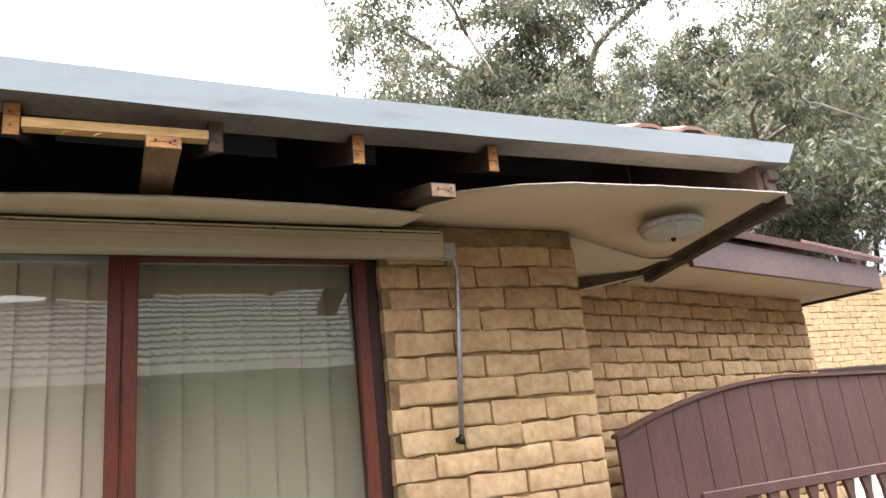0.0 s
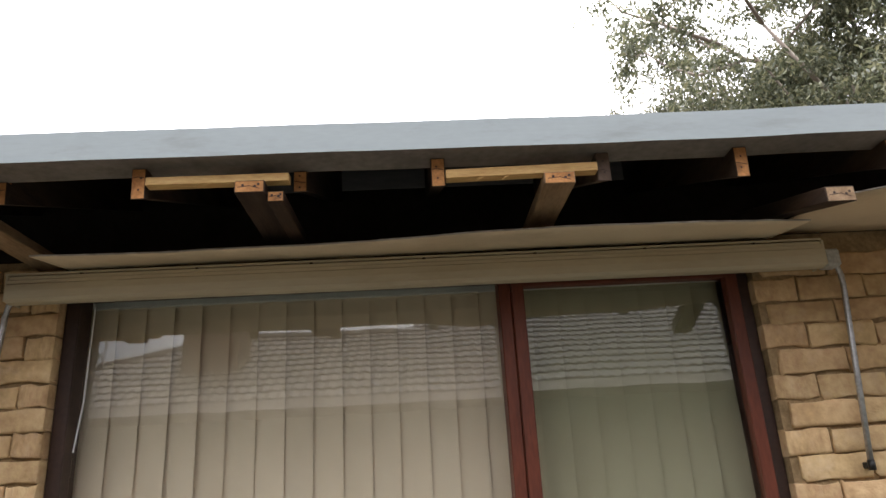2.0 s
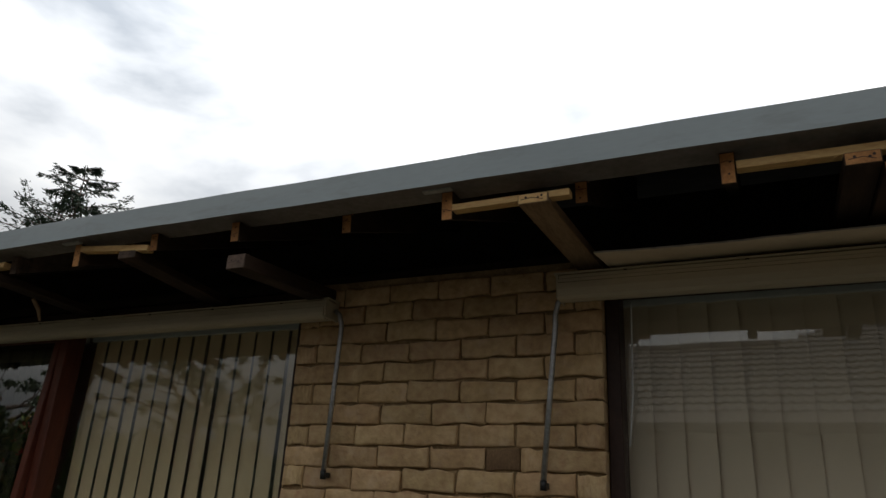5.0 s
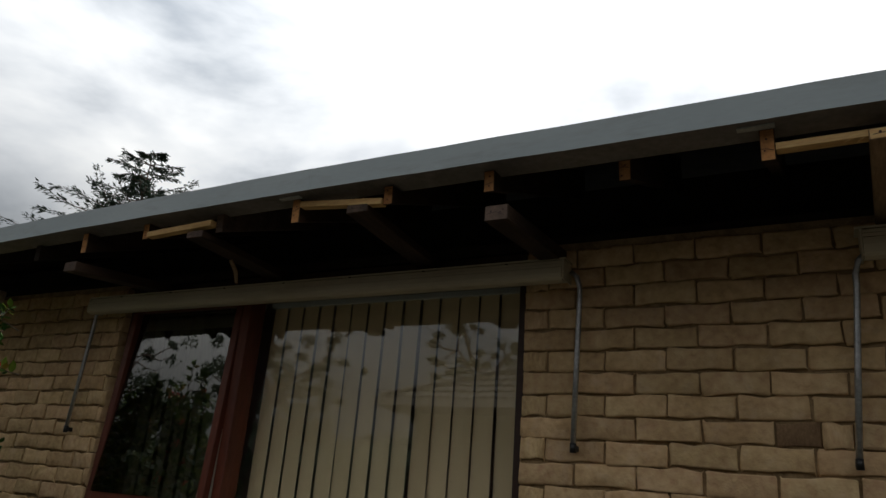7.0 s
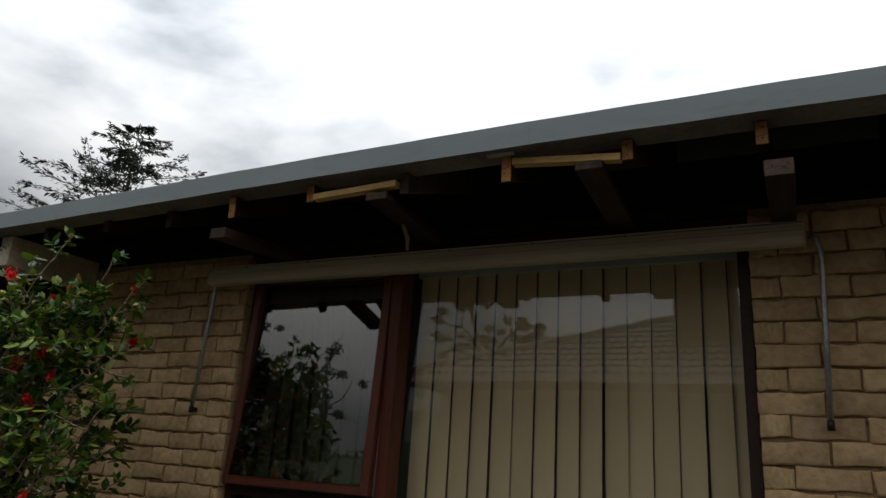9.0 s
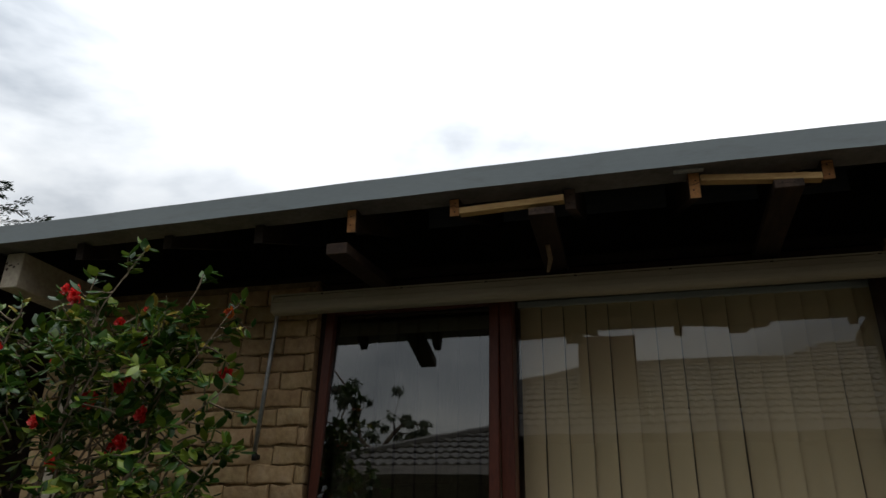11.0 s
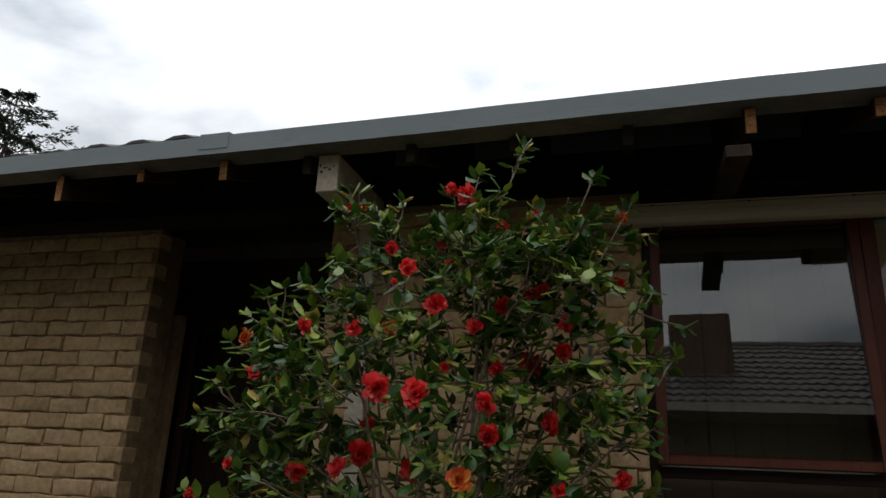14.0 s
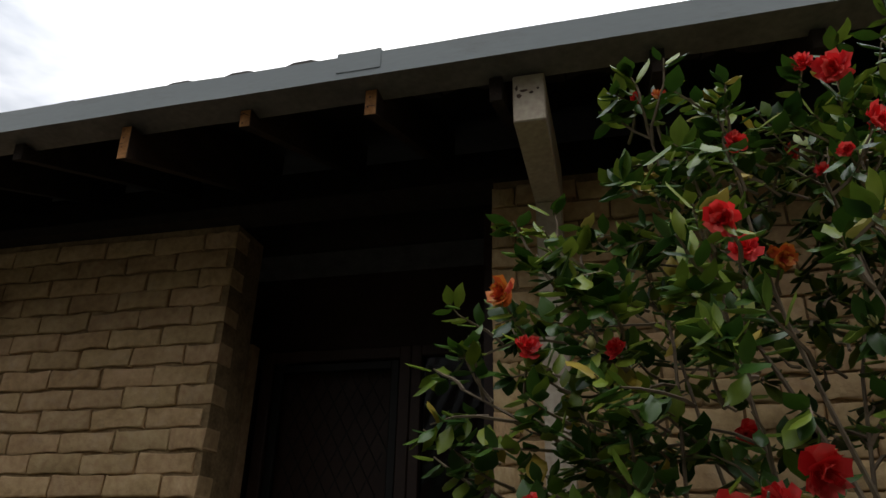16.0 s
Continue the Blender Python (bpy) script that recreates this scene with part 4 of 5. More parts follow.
def slats(x0, x1, pitch, width, y, z0, z1, turn, mat, label, seed, first=None):
    """A set of vertical blind slats on a head rail; each slat hangs a little differently."""
    root = thing("vertical_blind", label, "blind", ((x0 + x1) / 2, y, z1), "vertical blinds")
    o = -Vector(root.location)
    rnd = random.Random(seed)
    b = box(x0, x1, y - 0.02, y + 0.02, z1 - 0.03, z1, 0.003)
    bmesh.ops.translate(b, verts=b.verts, vec=o)
    part("head_rail", b, M_WHITE, root)
    x = first if first is not None else x0 + width / 2
    while x < x1 - 0.02:
        b = bmesh.new()
        K = 6
        t = radians(turn + rnd.uniform(-4, 4))
        lean = rnd.uniform(-0.004, 0.004)
        rows = []
        for zz in (z1 - 0.03, (z0 + z1) / 2, z0):
            row = []
            for k in range(K + 1):
                u = (k / K - 0.5) * width
                c = 0.006 * math.cos(math.pi * (k / K - 0.5))
                f = (z1 - zz) * lean
                row.append(b.verts.new((x + u * math.cos(t) + c * math.sin(t) + f + o.x, y + u * math.sin(t) - c * math.cos(t) + o.y, zz + o.z)))
            rows.append(row)
        for ra, rb in zip(rows, rows[1:]):
            for k in range(K):
                b.faces.new((ra[k], ra[k + 1], rb[k + 1], rb[k]))
        part("slat", b, mat, root, "", True)
        x += pitch
    return root


# Window 1: wide fixed pane and a casement on its right.
win1 = tagged(new("window_1"), "wide red-brown timber window with closed vertical blinds", "window", kind="structure")
framed("window_frame", -1.463, 1.148, 0.951, 2.64, 2.885, 2.99, 0.052, M_FRAME_DARK, win1)
part("mullion", box(0.170, 0.216, 2.875, 2.985, 1.0, 2.595, 0.004), M_FRAME, win1)
cas = framed("casement", 0.218, 1.100, 1.0, 2.592, 2.868, 2.915, 0.048, M_FRAME, win1, 0.075)
pane(0.264, 1.054, 1.07, 2.545, 2.892, cas, mat=M_GLASS_SCREEN, lean=3.5)
pane(-1.41, 0.172, 1.0, 2.59, 2.938, win1, lean=3.7)
part("window_sill", box(-1.463, 1.138, 2.80, 2.95, 0.952, 0.985, 0.006), M_FRAME, win1)
b = tube([(-1.368, 2.915, 2.55), (-1.378, 2.924, 2.2), (-1.395, 2.922, 2.02)], 0.003, 5)
tagged(link_mesh("blind_cord", b, M_WHITE), "thin white cord hanging inside the window", "cord")
slats(-1.43, 0.19, 0.1095, 0.125, 3.03, 1.0, 2.60, -9, M_BLIND, "closed beige vertical blind behind the wide window", 3, -1.3835)
slats(0.20, 1.09, 0.1095, 0.125, 3.03, 1.0, 2.60, -7, M_BLIND_GREY, "closed grey-green vertical blind behind the casement", 4, 0.25)

# Window 2: casement on its left, wide fixed pane.
win2 = tagged(new("window_2"), "wide red-brown timber window with a casement slightly open", "window", kind="structure")
framed("window_frame", -5.384, -2.85, 0.951, 2.64, 2.885, 2.99, 0.045, M_FRAME_DARK, win2)
part("mullion", box(-4.485, -4.425, 2.872, 2.985, 1.0, 2.60, 0.004), M_FRAME, win2)
part("transom", box(-5.354, -4.485, 2.885, 2.98, 1.455, 1.50, 0.004), M_FRAME_DARK, win2)
TILT_M = Matrix.Translation((0, 2.87, 2.43)) @ Matrix.Rotation(radians(-2.9), 4, "X") @ Matrix.Translation((0, -2.87, -2.43))
cas2 = framed("casement", -5.352, -4.487, 1.505, 2.595, 2.866, 2.908, 0.045, M_FRAME, win2)
p2 = pane(-5.31, -4.53, 1.548, 2.552, 2.885, cas2, mat=M_GLASS_DARK, lean=2.9)
for obj in (cas2, p2):
    obj.data.transform(TILT_M)
pane(-5.352, -4.487, 1.0, 1.456, 2.93, win2, mat=M_GLASS_DARK)
pane(-4.427, -2.893, 1.0, 2.60, 2.938, win2, lean=3.8)
part("window_sill", box(-5.398, -2.85, 2.80, 2.95, 0.952, 0.985, 0.006), M_FRAME, win2)
slats(-4.42, -2.85, 0.1045, 0.1025, 3.04, 1.0, 2.60, -9, M_BLIND_OLIVE, "beige vertical blind with slats turned part open", 5, -4.36)
slats(-5.35, -4.49, 0.1045, 0.100, 3.04, 1.0, 2.60, -9, M_BLIND_GREY, "beige vertical blind with slats turned part open", 6, -5.29)

# ---- beam and post by the entrance ----
b = bmesh.new()
add_box(b, -6.748, -6.649, 2.262, 2.838, 2.577, 2.751, 0.004)
beam = tagged(link_mesh("porch_beam", b, M_CREAM), "cream painted beam end with flaking paint beside the entrance", "beam")
rnd = random.Random(8)
for cx, cz, rw, rh in ((-6.712, 2.690, 0.017, 0.006), (-6.690, 2.680, 0.011, 0.005), (-6.73, 2.672, 0.010, 0.008), (-6.67, 2.693, 0.006, 0.004), (-6.736, 2.70, 0.006, 0.012)):
    b = bmesh.new()
    rim = [(cx + rw * rnd.uniform(0.5, 1.1) * math.cos(k * 0.7), cz + rh * rnd.uniform(0.4, 1.2) * math.sin(k * 0.7)) for k in range(9)]
    fa = b.faces.new([b.verts.new((px, 2.2605, pz)) for px, pz in rim])
    r = bmesh.ops.extrude_face_region(b, geom=[fa])
    bmesh.ops.translate(b, verts=[g for g in r["geom"] if isinstance(g, bmesh.types.BMVert)], vec=(0, 0.0022, 0))
    bmesh.ops.recalc_face_normals(b, faces=b.faces)
    part("bare_patch", b, M_GREY_WOOD, beam, "flaked bare patch")
tagged(link_mesh("wall_post", box(-6.746, -6.652, 2.775, 2.838, GROUND, 2.575, 0.004), M_CREAM), "cream painted post against the brick wall", "post")

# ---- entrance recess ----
# Near-black walls and door: the shade of the recess is in their colours.
plain("wall_13", "plain side of the entrance recess with shade in its colour", "wall", -7.0, -6.925, 3.085, 3.9, GROUND, 2.72, mat=M_FRAME_DARK)
plain("wall_14", "plain side of the entrance recess with shade in its colour", "wall", -8.42, -8.36, 3.215, 3.9, GROUND, 2.72, mat=M_FRAME_DARK)
plain("wall_15", "boarding over the entrance door with shade in its colour", "wall", -8.36, -7.0, 3.62, 3.9, 2.30, 2.72, mat=M_FRAME_DARK)
plain("wall_16", "inner wall behind the entrance with shade in its colour", "wall", -8.36, -7.0, 5.2, 5.3, GROUND, 2.72, mat=M_FRAME_DARK)
plain("trim_3", "brown timber panel beside the entrance door", "trim", -8.36, -8.17, 3.39, 3.46, GROUND, 2.30, mat=M_BRICK)
bell = thing("door_bell", "small pale plastic door bell on the entrance panel", "door bell", (-8.227, 3.388, 1.656))
part("plate", box(-0.014, 0.014, -0.012, 0.001, -0.028, 0.028, 0.003), M_WHITE, bell)
part("button", lathe([(0.008, 0), (0.008, 0.004), (0.001, 0.005)], 12), M_BLACK, bell).matrix_basis = pose(0, -0.012, 0.004, 90, 0, 0)
door = tagged(new("door_1"), "metal screen door coloured dark for the shade of the entrance", "door", kind="structure")
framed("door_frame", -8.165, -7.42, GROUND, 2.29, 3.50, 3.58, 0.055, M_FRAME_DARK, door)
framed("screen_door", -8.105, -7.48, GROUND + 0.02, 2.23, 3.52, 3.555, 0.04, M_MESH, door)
b = bmesh.new()
for k in range(-16, 14):
    for s in (1, -1):
        xa, za = -8.06 + k * 0.075, 0.2
        for seg in range(24):
            z_a, z_b = za + seg * 0.085, za + (seg + 1) * 0.085
            x_a, x_b = xa + s * (z_a - 0.2) * 0.55 + (0.6 if s < 0 else 0), xa + s * (z_b - 0.2) * 0.55 + (0.6 if s < 0 else 0)
            if -8.065 < x_a < -7.52 and -8.065 < x_b < -7.52:
                tube([(x_a, 3.538, z_a), (x_b, 3.538, z_b)], 0.0028, 4, b)
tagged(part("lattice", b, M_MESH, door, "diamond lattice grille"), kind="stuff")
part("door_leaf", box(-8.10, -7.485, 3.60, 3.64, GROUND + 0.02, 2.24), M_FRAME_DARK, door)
side = tagged(new("window_3"), "dark obscure-glass sidelight beside the entrance door", "window", kind="structure")
framed("window_frame", -7.418, -7.002, GROUND, 2.29, 3.50, 3.57, 0.05, M_FRAME_DARK, side)
b = bmesh.new()
R, C = 60, 12
gv = [[b.verts.new((-7.37 + 0.32 * i / C, 3.53 + 0.008 * math.sin(i * 2.1 + j * 0.3) * math.sin(j * 1.57), 0.18 + 2.06 * j / R)) for j in range(R + 1)] for i in range(C + 1)]
for i in range(C):
    for j in range(R):
        b.faces.new((gv[i][j], gv[i + 1][j], gv[i + 1][j + 1], gv[i][j + 1]))
part("pane", b, M_GLASS_OBSCURE, side, "dimpled obscure glass", True)

# Coach lamp on the wall by the entrance.
sc = thing("wall_lantern", "black metal coach lantern on the brick wall", "wall lamp", (-9.28, 2.968, 2.29))
part("back_plate", box(-0.03, 0.03, -0.012, 0.0, -0.05, 0.06, 0.004), M_BLACK, sc)
part("bracket", tube([(0, -0.005, -0.03), (0, -0.05, -0.05), (0, -0.09, -0.03), (0, -0.095, 0.02)], 0.008, 8), M_BLACK, sc, "", True)
part("lantern_base", lathe([(0.012, 0.0), (0.03, 0.01), (0.034, 0.025), (0.02, 0.03)], 6, (0, -0.095, 0.02)), M_BLACK, sc)
part("lantern_glass", lathe([(0.03, 0.03), (0.052, 0.13), (0.03, 0.132)], 6, (0, -0.095, 0.02)), M_LANTERN, sc, "bevelled clear glass")
for k in range(6):
    a = 2 * math.pi * k / 6
    part("glazing_bar", tube([(0.031 * math.cos(a), -0.095 + 0.031 * math.sin(a), 0.045), (0.054 * math.cos(a), -0.095 + 0.054 * math.sin(a), 0.152)], 0.003, 4), M_BLACK, sc)
part("lantern_roof", lathe([(0.064, 0.130), (0.060, 0.14), (0.022, 0.18), (0.012, 0.19), (0.012, 0.20), (0.001, 0.212)], 6, (0, -0.095, 0.02)), M_BLACK, sc)

# ---- side passage: gate and the set-back wing ----
def gate_top(x):
    return 1.962 - 0.19 * max(0.0, (3.35 - x) / 1.11) ** 2 - 0.02 * max(0.0, x - 3.35)


gate = thing("side_gate", "dark brown painted timber gate with an arched top", "gate", (2.2, 2.9, GROUND))
o = -Vector(gate.location)
x = 2.21
while x < 5.0:
    w = 0.168
    b = bmesh.new()
    lowz = GROUND if x < 2.5 else 1.44
    seg = 4
    cols = []
    for k in range(seg + 1):
        xx = x + (w - 0.005) * k / seg
        cols.append([b.verts.new((xx, y, z)) for y, z in ((2.885, lowz), (2.885, gate_top(xx)), (2.905, gate_top(xx)), (2.905, lowz))])
    for ca, cb in zip(cols, cols[1:]):
        for k in range(4):
            b.faces.new((ca[k], cb[k], cb[(k + 1) % 4], ca[(k + 1) % 4]))
    b.faces.new(list(reversed(cols[0])))
    b.faces.new(cols[-1])
    bmesh.ops.recalc_face_normals(b, faces=b.faces)
    bmesh.ops.translate(b, verts=b.verts, vec=o)
    part("board", b, M_GATE, gate)
    x += w
# capping along the arch
b = bmesh.new()
xs = [2.20 + 2.9 * i / 40 for i in range(41)]
rings = []
for xx in xs:
    zt = gate_top(xx)
    rings.append([b.verts.new((xx, y, zt + dz)) for y, dz in ((2.872, 0.001), (2.872, 0.018), (2.918, 0.018), (2.918, 0.001))])
for ra, rb in zip(rings, rings[1:]):
    for k in range(4):
        b.faces.new((ra[k], rb[k], rb[(k + 1) % 4], ra[(k + 1) % 4]))
b.faces.new(list(reversed(rings[0])))
b.faces.new(rings[-1])
bmesh.ops.recalc_face_normals(b, faces=b.faces)
bmesh.ops.translate(b, verts=b.verts, vec=o)
part("capping", b, M_GATE, gate)
b = box(2.62, 5.05, 2.868, 2.884, 1.435, 1.485, 0.004)
bmesh.ops.translate(b, verts=b.verts, vec=o)
part("rail", b, M_GATE, gate)
b = box(2.60, 5.05, 2.872, 2.90, 0.60, 0.70, 0.004)
bmesh.ops.translate(b, verts=b.verts, vec=o)
part("rail", b, M_GATE, gate)
x = 2.66
while x < 5.0:
    # turned slat: wide at the ends, waisted between
    b = bmesh.new()
    prof = [(0.70, 0.036), (0.95, 0.020), (1.07, 0.034), (1.19, 0.020), (1.36, 0.018), (1.42, 0.034), (1.436, 0.036)]
    cols = [[b.verts.new((x + sx * h, y, z)) for sx, y in ((-1, 2.876), (1, 2.876), (1, 2.896), (-1, 2.896))] for z, h in prof]
    for ca, cb in zip(cols, cols[1:]):
        for k in range(4):
            b.faces.new((ca[k], ca[(k + 1) % 4], cb[(k + 1) % 4], cb[k]))
    b.faces.new(list(reversed(cols[0])))
    b.faces.new(cols[-1])
    bmesh.ops.recalc_face_normals(b, faces=b.faces)
    bmesh.ops.translate(b, verts=b.verts, vec=o)
    part("slat", b, M_GATE, gate)
    x += 0.135

wing = thing("set_back_roof", "low tile roof with brown fascia and cream soffit", "roof", (3.6, 3.3, 2.44))
o = -Vector(wing.location)
EY, EX, EZ = 3.173, 4.79, 2.70
def wing_part(name, b, mat, label=""):
    bmesh.ops.translate(b, verts=b.verts, vec=o)
    return part(name, b, mat, wing, label)


LX = 2.57
wing_part("fascia", box(LX, EX, EY, EY + 0.025, 2.515, 2.668, 0.003), M_BROWN_FASCIA)
wing_part("fascia", box(EX - 0.025, EX, EY + 0.027, 5.2, 2.515, 2.668, 0.003), M_BROWN_FASCIA)
wing_part("soffit", box(LX, EX - 0.03, EY + 0.03, 3.598, 2.530, 2.537), M_SOFFIT)
wing_part("soffit", box(4.52, EX - 0.03, 3.6, 5.2, 2.530, 2.537), M_SOFFIT)
wing_part("soffit_bead", box(EX - 0.06, EX - 0.03, EY + 0.03, 5.2, 2.510, 2.528, 0.002), M_FRAME_DARK)
PITCH, STEP = 0.56, 0.098
for row in range(5):
    y0, z0 = EY - 0.03 + row * STEP, EZ - 0.012 + row * STEP * PITCH
    b = bmesh.new()
    n = 18
    xs = [LX + (EX + 0.03 - LX) * i / n for i in range(n + 1)]
    lo = [[b.verts.new((xx, y0 + dy, z0 + dz + 0.002 * wob(xx, 9, row))) for dy, dz in ((0, 0), (0, 0.026), (STEP + 0.02, 0.016 + (STEP + 0.02) * PITCH), (STEP + 0.02, (STEP + 0.02) * PITCH))] for xx in xs]
    for ca, cb in zip(lo, lo[1:]):
        for k in range(4):
            b.faces.new((ca[k], cb[k], cb[(k + 1) % 4], ca[(k + 1) % 4]))
    b.faces.new(list(reversed(lo[0])))
    b.faces.new(lo[-1])
    bmesh.ops.recalc_face_normals(b, faces=b.faces)
    wing_part("tile_course", b, M_TILE_BROWN)
wing_part("verge_capping", tube([(EX + 0.03, EY - 0.03, EZ + 0.01), (EX + 0.03, EY + 0.46, EZ + 0.285)], 0.022, 8), M_TILE_BROWN)
wing_part("roof_deck", box(LX, EX, EY + 0.46, 5.2, EZ + 0.20, EZ + 0.26), M_TILE_BROWN)
wing.matrix_world = WING_TURN @ Matrix.Translation(-o)

# House next door, beyond the gate.
nb = thing("garage_door", "white roller garage door in the brick wall next door", "garage door", (9.4, 6.9, GROUND))
for k in range(12):
    b = box(-1.2, 1.2, -0.012, 0.05, 0.02 + k * 0.17, 0.185 + k * 0.17, 0.006)
    part("panel", b, M_WHITE, nb)
part("lintel", box(-1.3, 1.3, -0.02, 0.05, 2.08, 2.16, 0.004), M_FRAME_DARK, nb)


# ---- foliage ----
def leaf_cloud(name, mat, leaves, parent, label="", fold=0.25):
    """Leaves from (place, direction, side, length, width): pointed blades with a folded midrib."""
    verts, faces = [], []
    for n, (p, d, s, ln, wd) in enumerate(leaves):
        nrm = d.cross(s)
        i = len(verts)
        curl = 0.10 + 0.16 * ((n * 0.618) % 1.0)
        rib = [p + d * (ln * t) - nrm * (wd * fold * math.sin(math.pi * t) + ln * curl * t * t) for t in (0.0, 0.10, 0.36, 0.62, 0.84, 1.0)]
        verts += rib
        for side in (1, -1):
            verts += [rib[k] + s * (side * wd * w) + nrm * (wd * fold) for k, w in ((1, 0.16), (2, 0.46), (3, 0.47), (4, 0.24))]
        for a, flip in ((i + 6, False), (i + 10, True)):
            loop = [(i, a, i + 1), (i + 1, a, a + 1, i + 2), (i + 2, a + 1, a + 2, i + 3), (i + 3, a + 2, a + 3, i + 4), (i + 4, a + 3, i + 5)]
            faces += [tuple(reversed(q)) for q in loop] if flip else loop
    me = bpy.data.meshes.new(name)
    me.from_pydata([tuple(v) for v in verts], [], faces)
    me.materials.append(mat)
    for poly in me.polygons:
        poly.use_smooth = True
    ob = new(name, me)
    ob.parent = parent
    tagged(ob, label, kind="stuff")
    return ob


def quad_cloud(name, mat, leaves, parent, label=""):
    """Small far leaves: one kite-shaped blade each."""
    verts, faces = [], []
    for p, d, s, ln, wd in leaves:
        i = len(verts)
        verts += [p, p + d * (ln * 0.45) + s * (wd * 0.5), p + d * ln, p + d * (ln * 0.45) - s * (wd * 0.5)]
        faces.append((i, i + 1, i + 2, i + 3))
    me = bpy.data.meshes.new(name)
    me.from_pydata([tuple(v) for v in verts], [], faces)
    me.materials.append(mat)
    ob = new(name, me)
    ob.parent = parent
    tagged(ob, label, kind="stuff")
    return ob


def rand_dir(rnd):
    while True:
        v = Vector((rnd.uniform(-1, 1), rnd.uniform(-1, 1), rnd.uniform(-1, 1)))
        if 0.05 < v.length < 1:
            return v.normalized()


def bent(a, b, rnd, n=5, amount=0.12):
    """Points of a crooked limb from a to b."""
    a, b = Vector(a), Vector(b)
    ln = (b - a).length
    off1, off2 = rand_dir(rnd), rand_dir(rnd)
    out = []
    for i in range(n + 1):
        t = i / n
        out.append(a.lerp(b, t) + off1 * (ln * amount * math.sin(math.pi * t)) + off2 * (ln * amount * 0.5 * math.sin(2 * math.pi * t)))
    return out


# Camellia beside the entrance.
def camellia():
    rnd = random.Random(21)
    bush = thing("camellia_bush", "tall camellia bush with glossy leaves and red flowers before the wall", "shrub", (-6.05, 1.86, GROUND))
    o = -Vector(bush.location)

    def half_width(z):
        return lerp_table([(0.3, 0.25), (0.8, 0.62), (1.3, 0.74), (1.65, 0.76), (1.85, 0.69), (2.03, 0.57), (2.16, 0.47), (2.3, 0.36), (2.4, 0.18), (2.48, 0.06)], z)

    def centre(z):
        return lerp_table([(0.3, -6.05), (1.3, -6.10), (1.65, -6.10), (1.85, -6.08), (2.03, -6.02), (2.16, -5.94), (2.3, -5.88), (2.48, -5.84)], z)

    def centre_y(x, z):
        return lerp_table([(0.3, 1.90), (1.6, 1.93), (2.0, 1.96), (2.3, 2.03), (2.5, 2.0)], z) + 0.3 * max(0.0, x + 5.95)

    def depth(z):
        return lerp_table([(0.3, 0.6), (1.6, 0.66), (2.0, 0.58), (2.2, 0.40), (2.5, 0.5)], z)

    # flowers: place, radius, and whether it fades to orange
    blooms = (
            (-5.974, 1.926, 2.377, 0.044, 0), (-6.035, 1.93, 2.405, 0.027, 0), (-6.714, 1.816, 1.847, 0.036, 1), (-6.667, 1.807, 1.729, 0.027, 0), (-6.049, 1.356, 1.631, 0.040, 0),
            (-5.967, 1.409, 1.624, 0.038, 0), (-5.794, 1.493, 1.613, 0.032, 0), (-5.817, 1.663, 1.540, 0.036, 0), (-5.850, 1.458, 1.417, 0.034, 1), (-5.763, 2.042, 1.796, 0.044, 0),
            (-5.638, 1.993, 1.923, 0.030, 0), (-5.477, 2.246, 2.120, 0.030, 0), (-5.453, 2.174, 2.351, 0.026, 1), (-5.720, 1.997, 2.034, 0.032, 0), (-5.770, 2.00, 2.025, 0.024, 0),
            (-5.830, 1.832, 1.746, 0.031, 0), (-5.874, 2.066, 2.302, 0.022, 0), (-5.781, 2.112, 2.238, 0.022, 0), (-6.061, 1.576, 2.006, 0.030, 0), (-6.222, 1.856, 2.168, 0.026, 0),
            (-6.084, 1.993, 2.210, 0.024, 0), (-5.997, 1.671, 1.917, 0.036, 0), (-5.639, 1.907, 1.818, 0.031, 0), (-6.328, 1.495, 1.819, 0.027, 0), (-5.464, 1.868, 1.433, 0.032, 0),
            (-6.356, 1.90, 2.345, 0.017, 1), (-6.411, 1.90, 2.345, 0.015, 0), (-5.845, 1.95, 1.971, 0.036, 0), (-6.268, 1.70, 1.853, 0.030, 0), (-6.039, 1.95, 2.133, 0.017, 0),
            (-5.747, 2.05, 2.345, 0.014, 0), (-6.106, 1.60, 1.973, 0.014, 0), (-5.941, 1.60, 1.719, 0.018, 0), (-6.214, 1.70, 1.482, 0.042, 0), (-6.368, 1.60, 1.418, 0.034, 0),
            (-6.50, 1.70, 1.687, 0.020, 0), (-5.631, 1.70, 1.399, 0.022, 0), (-6.052, 1.70, 1.440, 0.038, 0), (-6.281, 1.70, 1.431, 0.036, 0), (-6.768, 1.70, 1.335, 0.028, 0),
            (-6.653, 1.70, 1.432, 0.020, 0), (-6.281, 1.90, 1.577, 0.026, 0), (-5.664, 1.85, 1.589, 0.036, 0), (-6.188, 1.80, 1.877, 0.026, 1), (-5.905, 1.80, 1.874, 0.030, 0),
            (-6.15, 1.40, 1.27, 0.040, 0), (-5.62, 1.52, 1.30, 0.036, 0), (-6.48, 1.50, 1.25, 0.034, 0), (-5.90, 1.36, 1.20, 0.038, 0))

    def hides_flower(p):
        """Leaves grow round and behind the flowers, not close before them."""
        for x, y, z, r, _ in blooms:
            if -0.30 < p.y - y < 0.0 and (p.x - x) ** 2 + (p.z - z) ** 2 < (r * 1.05 + 0.008) ** 2:
                return True
        return False

    stems = bmesh.new()
    limbs = []
